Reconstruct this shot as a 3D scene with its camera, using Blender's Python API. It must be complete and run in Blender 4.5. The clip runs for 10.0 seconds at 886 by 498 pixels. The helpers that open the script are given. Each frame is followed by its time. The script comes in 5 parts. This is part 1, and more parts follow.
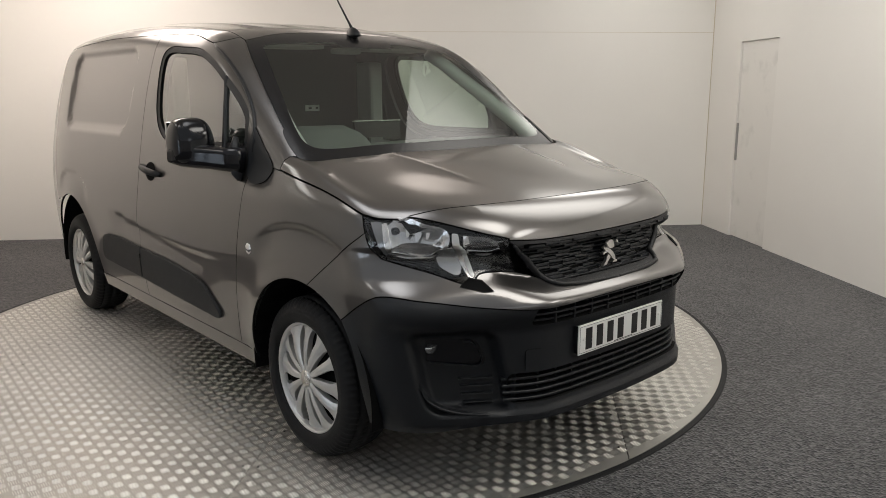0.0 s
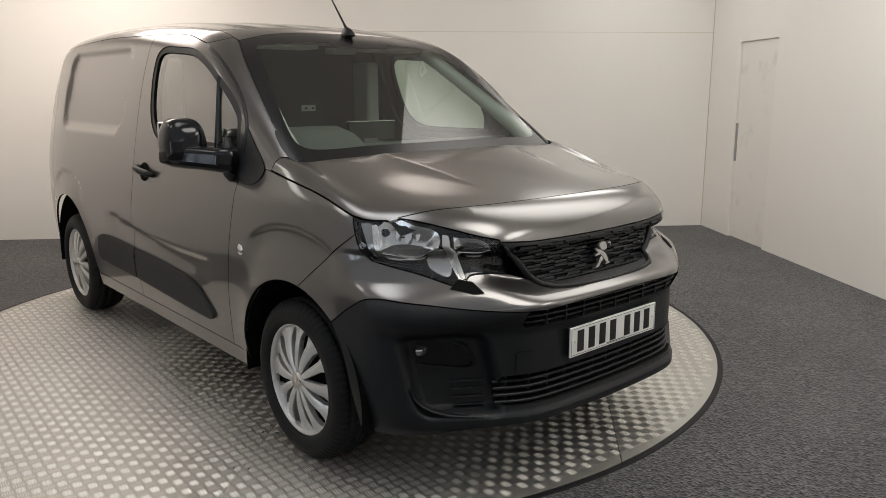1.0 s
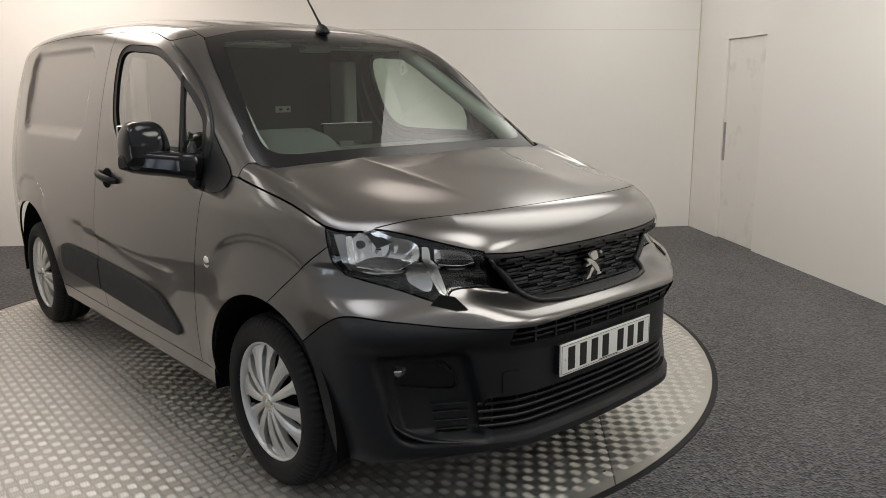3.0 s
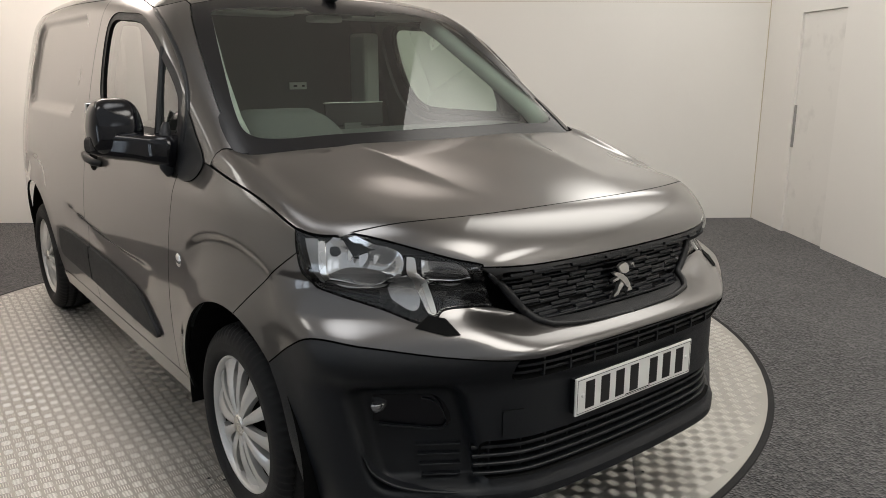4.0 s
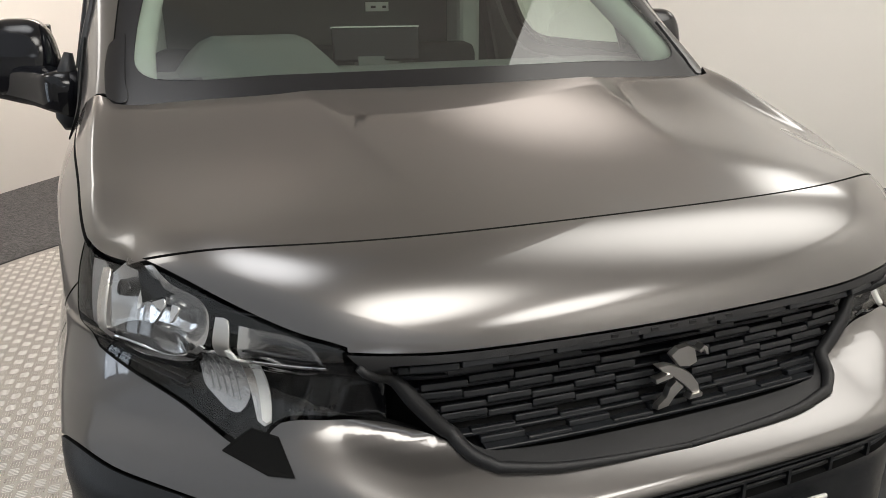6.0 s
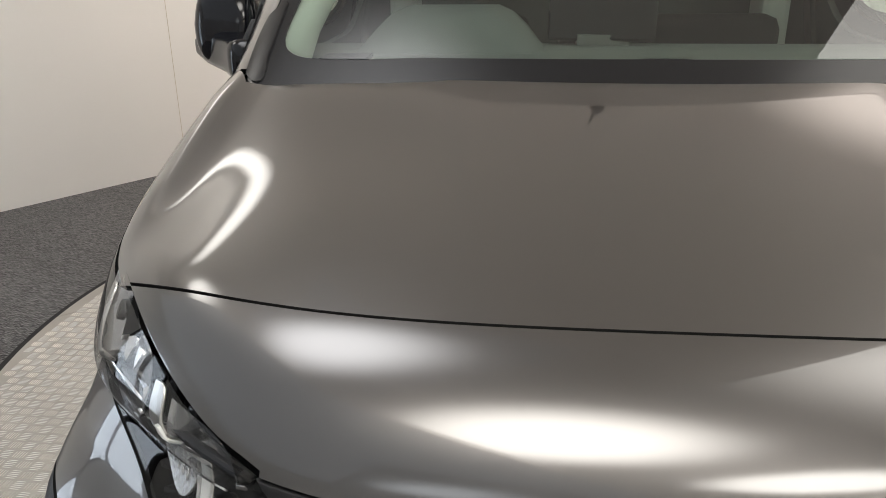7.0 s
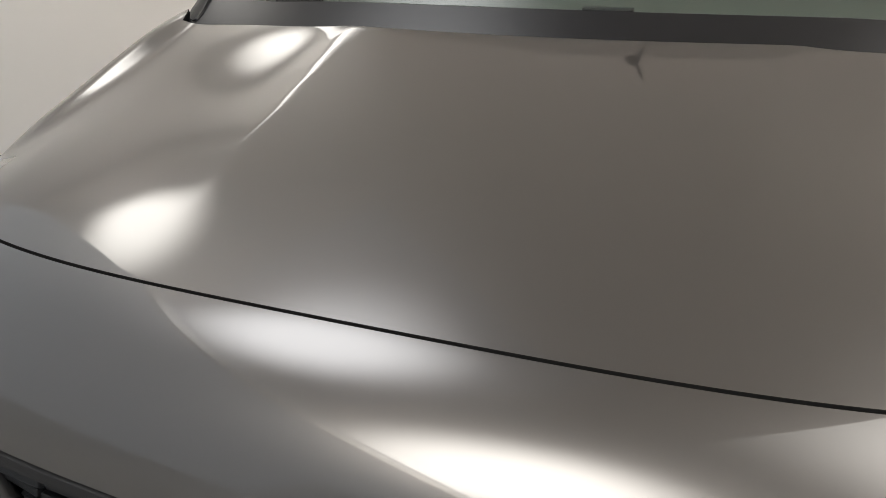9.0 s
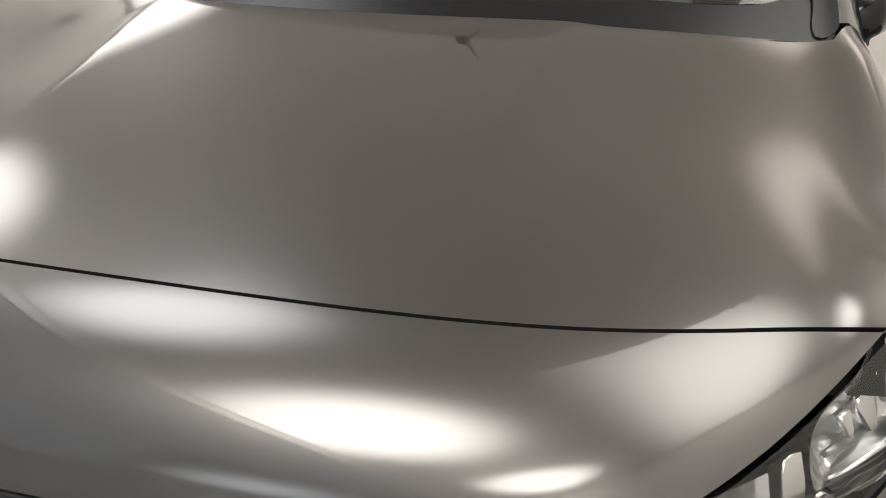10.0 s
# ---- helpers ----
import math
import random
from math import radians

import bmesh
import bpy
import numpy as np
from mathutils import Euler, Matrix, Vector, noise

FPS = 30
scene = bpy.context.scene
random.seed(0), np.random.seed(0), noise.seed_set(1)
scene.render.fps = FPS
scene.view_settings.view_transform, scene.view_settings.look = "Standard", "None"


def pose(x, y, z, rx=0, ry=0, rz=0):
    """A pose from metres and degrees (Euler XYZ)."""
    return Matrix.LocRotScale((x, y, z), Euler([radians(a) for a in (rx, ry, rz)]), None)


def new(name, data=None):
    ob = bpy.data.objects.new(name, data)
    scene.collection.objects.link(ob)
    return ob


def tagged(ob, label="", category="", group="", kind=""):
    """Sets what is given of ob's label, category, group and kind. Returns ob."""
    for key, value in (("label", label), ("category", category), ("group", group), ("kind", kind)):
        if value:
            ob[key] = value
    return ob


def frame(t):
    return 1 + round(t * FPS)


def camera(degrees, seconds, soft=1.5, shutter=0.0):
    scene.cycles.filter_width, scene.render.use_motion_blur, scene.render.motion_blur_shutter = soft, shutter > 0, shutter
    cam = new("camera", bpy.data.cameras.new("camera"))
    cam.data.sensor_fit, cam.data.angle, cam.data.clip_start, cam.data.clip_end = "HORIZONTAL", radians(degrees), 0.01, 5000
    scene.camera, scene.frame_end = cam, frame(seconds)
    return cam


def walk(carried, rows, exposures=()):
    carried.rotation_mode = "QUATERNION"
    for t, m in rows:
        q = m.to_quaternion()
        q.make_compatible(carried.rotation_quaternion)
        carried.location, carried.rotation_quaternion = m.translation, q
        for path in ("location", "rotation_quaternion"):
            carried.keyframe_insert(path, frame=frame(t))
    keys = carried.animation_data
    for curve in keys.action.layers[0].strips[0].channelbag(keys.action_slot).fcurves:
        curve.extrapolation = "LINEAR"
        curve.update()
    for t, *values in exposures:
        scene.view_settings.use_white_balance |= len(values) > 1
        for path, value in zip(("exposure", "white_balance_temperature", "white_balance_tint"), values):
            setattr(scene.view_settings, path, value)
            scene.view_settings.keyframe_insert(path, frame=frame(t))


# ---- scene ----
cam = camera(60.2, 10.0, soft=0.9)
walk(cam, [
    (0, pose(-2.325, -2.485, 1.430, 78.20, 0.26, -41.35)),
    (0.5, pose(-2.319, -2.488, 1.435, 78.10, 0.14, -41.90)),
    (1, pose(-2.284, -2.501, 1.434, 78.17, 0.21, -41.14)),
    (1.5, pose(-2.304, -2.526, 1.440, 78.24, 0.20, -40.08)),
    (2, pose(-2.301, -2.524, 1.442, 78.33, 0.41, -39.84)),
    (2.5, pose(-2.284, -2.488, 1.442, 78.28, 0.54, -41.06)),
    (3, pose(-2.142, -2.363, 1.435, 78.12, 0.45, -42.35)),
    (4.3, pose(-1.569, -2.070, 1.424, 75.32, 0.02, -34.54)),
    (4.5, pose(-1.466, -2.004, 1.404, 74.41, 0.19, -32.07)),
    (5, pose(-1.224, -1.825, 1.415, 72.77, 0.27, -29.67)),
    (5.2, pose(-1.128, -1.758, 1.411, 72.07, 0.21, -29.36)),
    (6.3, pose(-0.534, -1.523, 1.362, 71.22, 0.08, -15.34)),
    (6.5, pose(-0.457, -1.445, 1.363, 70.71, -0.23, -10.85)),
    (7, pose(-0.250, -1.290, 1.382, 68.80, 0.43, 5.05)),
    (7.5, pose(-0.114, -1.070, 1.352, 67.34, 0.85, 17.59)),
    (8, pose(-0.043, -0.994, 1.366, 66.63, 1.12, 21.75)),
    (8.5, pose(0.091, -1.076, 1.397, 65.65, 1.32, 22.21)),
    (9, pose(0.298, -1.125, 1.394, 64.22, 1.42, 21.58)),
    (9.5, pose(0.348, -1.134, 1.381, 62.73, -0.88, 15.20)),
    (10, pose(0.447, -1.146, 1.382, 63.37, -0.91, 13.53)),
], [(0, 3.33), (3.2, 3.34), (5.0, 3.70), (6.5, 3.83), (10, 3.84)])

# ---- room light ----
world = bpy.data.worlds.new("world")
scene.world = world
world.use_nodes = True
world.node_tree.nodes["Background"].inputs[0].default_value = (0.9, 0.9, 1.0, 1)
world.node_tree.nodes["Background"].inputs[1].default_value = 0.02
# even glow added to both ceiling fabrics, brightens the bonnet's reflections and the room
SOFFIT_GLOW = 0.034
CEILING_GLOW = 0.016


# ---- materials ----
def material(name, colour, rough=0.5, metal=0.0, coat=0.0, vary=0.06, scale=8.0, grain=0.0, grain_scale=300.0, spec=0.5, coat_rough=0.03, rough_vary=0.08, coat_ior=1.5):
    """A surface with variation at two scales and a fine relief."""
    m = bpy.data.materials.new(name)
    m.use_nodes = True
    nt = m.node_tree
    b = nt.nodes["Principled BSDF"]
    b.inputs["Roughness"].default_value = rough
    b.inputs["Metallic"].default_value = metal
    b.inputs["Coat Weight"].default_value = coat
    b.inputs["Coat Roughness"].default_value = coat_rough
    b.inputs["Specular IOR Level"].default_value = spec
    b.inputs["Coat IOR"].default_value = coat_ior
    co = nt.nodes.new("ShaderNodeTexCoord")
    n1 = nt.nodes.new("ShaderNodeTexNoise")
    n1.inputs["Scale"].default_value = scale
    n1.inputs["Detail"].default_value = 6
    n2 = nt.nodes.new("ShaderNodeTexNoise")
    n2.inputs["Scale"].default_value = grain_scale
    n2.inputs["Detail"].default_value = 3
    for n in (n1, n2):
        nt.links.new(co.outputs["Object"], n.inputs["Vector"])
    mix = nt.nodes.new("ShaderNodeMix")
    mix.data_type = "RGBA"
    mix.inputs["A"].default_value = (*[c * (1 - vary) for c in colour], 1)
    mix.inputs["B"].default_value = (*[min(1, c * (1 + vary)) for c in colour], 1)
    nt.links.new(n1.outputs["Fac"], mix.inputs["Factor"])
    nt.links.new(mix.outputs["Result"], b.inputs["Base Color"])
    if rough_vary:
        mr = nt.nodes.new("ShaderNodeMapRange")
        mr.inputs["To Min"].default_value = max(0.0, rough - rough_vary)
        mr.inputs["To Max"].default_value = min(1.0, rough + rough_vary)
        nt.links.new(n1.outputs["Fac"], mr.inputs["Value"])
        nt.links.new(mr.outputs["Result"], b.inputs["Roughness"])
    if grain:
        bump = nt.nodes.new("ShaderNodeBump")
        bump.inputs["Strength"].default_value = grain
        bump.inputs["Distance"].default_value = 0.002
        nt.links.new(n2.outputs["Fac"], bump.inputs["Height"])
        nt.links.new(bump.outputs["Normal"], b.inputs["Normal"])
    return m


def flecked(name, low, high):
    """Tufted carpet: dark and pale flecks, a coarse bump and broad worn patches."""
    m = material(name, [(a + b) / 2 for a, b in zip(low, high)], 0.95, rough_vary=0.0, spec=0.15)
    nt = m.node_tree
    b = nt.nodes["Principled BSDF"]
    co = nt.nodes.new("ShaderNodeTexCoord")
    tuft = nt.nodes.new("ShaderNodeTexVoronoi")
    tuft.inputs["Scale"].default_value = 95
    blot = nt.nodes.new("ShaderNodeTexNoise")
    blot.inputs["Scale"].default_value = 38
    blot.inputs["Detail"].default_value = 5
    wide = nt.nodes.new("ShaderNodeTexNoise")
    wide.inputs["Scale"].default_value = 1.1
    for n in (tuft, blot, wide):
        nt.links.new(co.outputs["Object"], n.inputs["Vector"])
    grey = nt.nodes.new("ShaderNodeSeparateColor")
    nt.links.new(tuft.outputs["Color"], grey.inputs["Color"])
    sum_ = nt.nodes.new("ShaderNodeMath")
    sum_.operation = "MULTIPLY"
    nt.links.new(grey.outputs["Red"], sum_.inputs[0])
    nt.links.new(blot.outputs["Fac"], sum_.inputs[1])
    more = nt.nodes.new("ShaderNodeMath")
    more.operation = "MULTIPLY_ADD"
    more.inputs[1].default_value = 0.30
    nt.links.new(wide.outputs["Fac"], more.inputs[0])
    nt.links.new(sum_.outputs[0], more.inputs[2])
    span = nt.nodes.new("ShaderNodeMapRange")
    span.inputs["From Min"].default_value = 0.14
    span.inputs["From Max"].default_value = 0.75
    nt.links.new(more.outputs[0], span.inputs["Value"])
    mix = nt.nodes.new("ShaderNodeMix")
    mix.data_type = "RGBA"
    mix.inputs["A"].default_value = (*low, 1)
    mix.inputs["B"].default_value = (*high, 1)
    nt.links.new(span.outputs["Result"], mix.inputs["Factor"])
    nt.links.new(mix.outputs["Result"], b.inputs["Base Color"])
    bump = nt.nodes.new("ShaderNodeBump")
    bump.inputs["Strength"].default_value = 0.9
    bump.inputs["Distance"].default_value = 0.006
    nt.links.new(tuft.outputs["Distance"], bump.inputs["Height"])
    nt.links.new(bump.outputs["Normal"], b.inputs["Normal"])
    b.inputs["Sheen Weight"].default_value = 0.25
    b.inputs["Sheen Roughness"].default_value = 0.4
    return m


def glow(name, colour, strength):
    m = bpy.data.materials.new(name)
    m.use_nodes = True
    b = m.node_tree.nodes["Principled BSDF"]
    b.inputs["Base Color"].default_value = (0.9, 0.9, 0.9, 1)
    b.inputs["Emission Color"].default_value = (*colour, 1)
    b.inputs["Emission Strength"].default_value = strength
    return m


def lit_panel(name, colour, strength, core=0.30, spread=1.0):
    """A milky light panel, brightest in its middle, its glow reaching spread times its half width."""
    m = bpy.data.materials.new(name)
    m.use_nodes = True
    nt = m.node_tree
    b = nt.nodes["Principled BSDF"]
    b.inputs["Base Color"].default_value = (0.54, 0.51, 0.465, 1)
    b.inputs["Roughness"].default_value = 0.9
    b.inputs["Emission Color"].default_value = (*colour, 1)
    co = nt.nodes.new("ShaderNodeTexCoord")
    mid = nt.nodes.new("ShaderNodeVectorMath")
    mid.operation = "SUBTRACT"
    mid.inputs[1].default_value = (0.5, 0.5, 0.5)
    flat = nt.nodes.new("ShaderNodeVectorMath")
    flat.operation = "MULTIPLY"
    flat.inputs[1].default_value = (2 / spread, 2, 0)
    length = nt.nodes.new("ShaderNodeVectorMath")
    length.operation = "LENGTH"
    ramp = nt.nodes.new("ShaderNodeMapRange")
    ramp.interpolation_type = "SMOOTHERSTEP"
    ramp.inputs["From Min"].default_value = 1.0
    ramp.inputs["From Max"].default_value = core
    ramp.inputs["To Min"].default_value = CEILING_GLOW
    ramp.inputs["To Max"].default_value = strength
    nt.links.new(co.outputs["Generated"], mid.inputs[0])
    nt.links.new(mid.outputs[0], flat.inputs[0])
    nt.links.new(flat.outputs[0], length.inputs[0])
    nt.links.new(length.outputs["Value"], ramp.inputs["Value"])
    nt.links.new(ramp.outputs["Result"], b.inputs["Emission Strength"])
    return m


def glass(name, tint, rough=0.0, sheen=0.11, rise=0.9):
    """A thin pane: clear straight through, with a mirror sheen."""
    m = bpy.data.materials.new(name)
    m.use_nodes = True
    nt = m.node_tree
    nt.nodes.remove(nt.nodes["Principled BSDF"])
    clear = nt.nodes.new("ShaderNodeBsdfTransparent")
    clear.inputs["Color"].default_value = (*tint, 1)
    gloss = nt.nodes.new("ShaderNodeBsdfGlossy")
    gloss.inputs["Roughness"].default_value = rough
    edge = nt.nodes.new("ShaderNodeLayerWeight")
    edge.inputs["Blend"].default_value = 0.5
    power = nt.nodes.new("ShaderNodeMath")
    power.operation = "POWER"
    power.inputs[1].default_value = 5.0
    fres = nt.nodes.new("ShaderNodeMath")
    fres.operation = "MULTIPLY_ADD"
    fres.inputs[1].default_value = rise
    fres.inputs[2].default_value = sheen
    nt.links.new(edge.outputs["Facing"], power.inputs[0])
    nt.links.new(power.outputs[0], fres.inputs[0])
    mix = nt.nodes.new("ShaderNodeMixShader")
    nt.links.new(fres.outputs[0], mix.inputs[0])
    nt.links.new(clear.outputs[0], mix.inputs[1])
    nt.links.new(gloss.outputs[0], mix.inputs[2])
    nt.links.new(mix.outputs[0], nt.nodes["Material Output"].inputs["Surface"])
    return m


WALL = material("wall_paint", (0.89, 0.87, 0.835), 0.5, vary=0.03, scale=1.3, grain=0.12, grain_scale=60)
DOOR_PAINT = material("door_paint", (0.86, 0.84, 0.805), 0.5, vary=0.03, scale=1.3, grain=0.12, grain_scale=60)
tree = DOOR_PAINT.node_tree
coords, smear, cut = tree.nodes.new("ShaderNodeTexCoord"), tree.nodes.new("ShaderNodeTexNoise"), tree.nodes.new("ShaderNodeMapRange")
smear.inputs["Scale"].default_value = 4.0
smear.inputs["Detail"].default_value = 7
cut.inputs["From Min"].default_value, cut.inputs["From Max"].default_value, cut.inputs["To Max"].default_value = 0.57, 0.80, 0.38
dirt = tree.nodes.new("ShaderNodeMix")
dirt.data_type = "RGBA"
dirt.inputs["B"].default_value = (0.34, 0.33, 0.31, 1)
tree.links.new(coords.outputs["Object"], smear.inputs["Vector"])
tree.links.new(smear.outputs["Fac"], cut.inputs["Value"])
tree.links.new(cut.outputs["Result"], dirt.inputs["Factor"])
surface = tree.nodes["Principled BSDF"].inputs["Base Color"]
tree.links.new(surface.links[0].from_socket, dirt.inputs["A"])
tree.links.new(dirt.outputs["Result"], surface)
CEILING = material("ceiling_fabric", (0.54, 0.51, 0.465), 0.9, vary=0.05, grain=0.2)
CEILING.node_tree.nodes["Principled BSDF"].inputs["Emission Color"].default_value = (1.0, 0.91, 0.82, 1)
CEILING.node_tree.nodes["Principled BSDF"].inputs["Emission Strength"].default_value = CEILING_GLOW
CARPET = flecked("carpet", (0.032, 0.032, 0.033), (0.155, 0.151, 0.150))
BARS = material("tread_bars", (0.90, 0.88, 0.84), 0.45, 0.85, vary=0.12, scale=4.0, rough_vary=0.1)
TREAD = material("tread_plate", (0.45, 0.435, 0.405), 0.47, 0.80, vary=0.22, scale=3.0, grain=0.05, grain_scale=900, rough_vary=0.12)
PAINT = material("grey_paint", (0.104, 0.098, 0.095), 0.31, 0.9, coat=1.0, coat_rough=0.012, coat_ior=1.66, vary=0.02, scale=3.0, rough_vary=0.0)
PLASTIC = material("black_plastic", (0.0100, 0.0112, 0.0134), 0.42, spec=0.40, vary=0.15, scale=30, grain=0.25, grain_scale=900)
GREY_PLASTIC = material("grey_plastic", (0.016, 0.016, 0.017), 0.45, spec=0.3, vary=0.08, scale=20, grain=0.25, grain_scale=900)
MOULDING = material("side_moulding", (0.040, 0.040, 0.041), 0.6, vary=0.1, scale=20, grain=0.3, grain_scale=900, spec=0.2)
GLOSS_BLACK = material("gloss_black", (0.005, 0.005, 0.007), 0.10, spec=0.45, vary=0.1, rough_vary=0.02)
# near-black: painted-in shade of gaps and recesses, also plain black parts
DARK = material("black_and_shade", (0.006, 0.006, 0.006), 0.9, vary=0.2, spec=0.1)
BAND = material("glass_band", (0.010, 0.010, 0.011), 0.25, vary=0.1, rough_vary=0.02, spec=0.3)
RUBBER = material("rubber", (0.010, 0.010, 0.011), 0.65, spec=0.3, vary=0.25, scale=16, grain=0.3, grain_scale=500)
SILVER = material("silver_wheel", (0.66, 0.655, 0.645), 0.34, 0.55, vary=0.04, rough_vary=0.05, coat=0.3)
CHROME = material("chrome", (0.75, 0.75, 0.75), 0.10, 1.0, vary=0.02, rough_vary=0.03)
SATIN = material("satin_chrome", (0.72, 0.70, 0.67), 0.28, 1.0, vary=0.03, rough_vary=0.05)
WHITE = material("plate_white", (0.80, 0.80, 0.77), 0.35, vary=0.03, spec=0.4)
INK = material("plate_black", (0.012, 0.012, 0.012), 0.4, vary=0.1)
TRIM = material("cabin_dark", (0.085, 0.090, 0.085), 0.7, vary=0.12, scale=25, grain=0.4, grain_scale=700)
CLOTH = material("seat_cloth", (0.020, 0.021, 0.021), 0.9, vary=0.25, scale=60, grain=0.6, grain_scale=900, spec=0.2)
LINER = material("cabin_light", (0.42, 0.43, 0.40), 0.85, vary=0.06, scale=20, grain=0.3, grain_scale=800)
GLASS = glass("window_glass", (0.74, 0.84, 0.77), 0.0, 0.11)
SIDE_GLASS = glass("side_glass", (0.74, 0.84, 0.77), 0.0, 0.34)
LENS = glass("lamp_lens", (0.95, 0.955, 0.96), 0.0, 0.06, 0.9)
COOL, DAY, WARM, PINK = (0.98, 0.985, 1.0), (0.90, 0.95, 1.0), (1.0, 0.965, 0.905), (1.0, 0.88, 0.79)
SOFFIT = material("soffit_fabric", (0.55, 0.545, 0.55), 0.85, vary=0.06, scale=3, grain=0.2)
# added glow, the lower ceiling is no lamp
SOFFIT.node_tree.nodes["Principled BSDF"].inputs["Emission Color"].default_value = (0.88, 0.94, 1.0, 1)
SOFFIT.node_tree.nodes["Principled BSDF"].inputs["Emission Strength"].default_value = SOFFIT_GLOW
REFLECTOR = material("lamp_reflector", (0.62, 0.62, 0.62), 0.18, 0.9, vary=0.12, scale=35, grain=0.12, grain_scale=30, rough_vary=0.06)
HOUSING = material("lamp_housing", (0.010, 0.010, 0.011), 0.22, vary=0.2, spec=0.4, rough_vary=0.03)
# grey that stands in for the reflection on the lens's outer side
SIDE_SHEEN = material("lamp_side_sheen", (0.24, 0.24, 0.245), 0.32, 0.5, vary=0.1)
FLUTED = material("fluted_lens", (0.55, 0.55, 0.55), 0.2, 0.8, vary=0.15, scale=60, grain=0.8, grain_scale=160)


# ---- mesh tools ----
def part(name, bm, mat, parent=None, label="", smooth=False):
    me = bpy.data.meshes.new(name)
    bm.to_mesh(me)
    bm.free()
    me.materials.append(mat)
    if smooth:
        me.shade_smooth()
    ob = new(name, me)
    ob.parent = parent
    if label:
        tagged(ob, label)
    return ob


def thing(name, label, category, at=(0, 0, 0), group="", kind=""):
    ob = new(name)
    ob.location = at
    ob.empty_display_size = 0.1
    return tagged(ob, label, category, group, kind)


def box(bm, lo, hi, m=None, bevel=0.0):
    """A box from corner to corner, turned by m."""
    lo, hi = Vector(lo), Vector(hi)
    ret = bmesh.ops.create_cube(bm, size=1.0)
    vs = ret["verts"]
    for v in vs:
        v.co = Vector((v.co.x * (hi.x - lo.x), v.co.y * (hi.y - lo.y), v.co.z * (hi.z - lo.z))) + (lo + hi) / 2
    if bevel:
        es = list({e for v in vs for e in v.link_edges})
        out = bmesh.ops.bevel(bm, geom=es, offset=bevel, segments=2, affect="EDGES", profile=0.5)
        vs = list({v for f in out["faces"] for v in f.verts} | {v for v in vs if v.is_valid})
    if m is not None:
        for v in vs:
            v.co = m @ v.co
    return bm


def box_part(name, lo, hi, mat, parent=None, label="", bevel=0.0, m=None):
    return part(name, box(bmesh.new(), lo, hi, m, bevel), mat, parent, label)


def raw(name, verts, faces, mat, parent=None, label="", normals=None, smooth=True, dark_from=None):
    me = bpy.data.meshes.new(name)
    me.from_pydata([tuple(v) for v in verts], [], [tuple(int(i) for i in f) for f in faces])
    me.materials.append(mat)
    # faces from dark_from on are near-black, gap shade put into the colour
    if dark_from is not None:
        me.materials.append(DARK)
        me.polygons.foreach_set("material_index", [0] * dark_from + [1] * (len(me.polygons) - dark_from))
    if smooth:
        me.shade_smooth()
    if normals is not None:
        me.normals_split_custom_set_from_vertices([tuple(n) for n in normals])
    me.update()
    ob = new(name, me)
    ob.parent = parent
    if label:
        tagged(ob, label)
    return ob


def spin(bm, profile, steps, axis="X"):
    """A body of revolution about the x axis from (along, radius) pairs."""
    rings = []
    for i in range(steps):
        a = 2 * math.pi * i / steps
        rings.append([bm.verts.new((p, r * math.cos(a), r * math.sin(a))) for p, r in profile])
    for i in range(steps):
        for j in range(len(profile) - 1):
            bm.faces.new((rings[i][j], rings[i][j + 1], rings[(i + 1) % steps][j + 1], rings[(i + 1) % steps][j]))
    return bm


def tube(bm, pts, radii, n=10):
    """A round bar along points."""
    rings = []
    for i, p in enumerate(pts):
        p = Vector(p)
        d = (Vector(pts[min(i + 1, len(pts) - 1)]) - Vector(pts[max(i - 1, 0)])).normalized()
        s = d.orthogonal().normalized()
        if rings:
            s = (last - d * last.dot(d)).normalized()
        last = s
        c = d.cross(s)
        rings.append([bm.verts.new(p + radii[i] * (s * math.cos(2 * math.pi * k / n) + c * math.sin(2 * math.pi * k / n))) for k in range(n)])
    for a, b in zip(rings, rings[1:]):
        for k in range(n):
            bm.faces.new((a[k], a[(k + 1) % n], b[(k + 1) % n], b[k]))
    bm.faces.new(rings[0][::-1])
    bm.faces.new(rings[-1])
    return bm


# ---- the room ----
ALONG, BACK = Vector((0.814, -0.581, 0)), Vector((0.581, 0.814, 0))
CORNER_L = Vector((-0.825, 6.01, 0))
WIDE, DEEP, HIGH = 7.30, 11.0, 3.0
ROOM = Matrix(((ALONG.x, BACK.x, 0, CORNER_L.x), (ALONG.y, BACK.y, 0, CORNER_L.y), (0, 0, 1, 0), (0, 0, 0, 1)))
T = 0.12


def wall(name, lo, hi, label):
    ob = box_part(name, lo, hi, WALL, None, "", 0.0, ROOM)
    return tagged(ob, label, "wall", kind="structure")


wall("wall_back", (-T, 0, -0.1), (WIDE + T, T, HIGH), "plain off-white painted studio wall behind the van")
GLAZED_A, GLAZED_B, GLAZED_H = 6.60, 7.95, 2.10    # along the left wall, from the back corner
wall("wall_left", (-T, -GLAZED_A, -0.1), (0, 0, HIGH), "plain off-white painted studio wall beside the turntable")
wall("wall_left.001", (-T, -DEEP, -0.1), (0, -GLAZED_B, HIGH), "plain off-white painted wall beside the glazed entrance")
wall("wall_left.002", (-T, -GLAZED_B, GLAZED_H), (0, -GLAZED_A, HIGH), "plain off-white painted wall above the glazed entrance")
wall("wall_front", (-T, -DEEP - T, -0.1), (WIDE + T, -DEEP, HIGH), "plain off-white wall that closes the studio")
DOOR_A, DOOR_B, DOOR_H = 0.61, 1.285, 1.86      # along the right wall, from the back corner
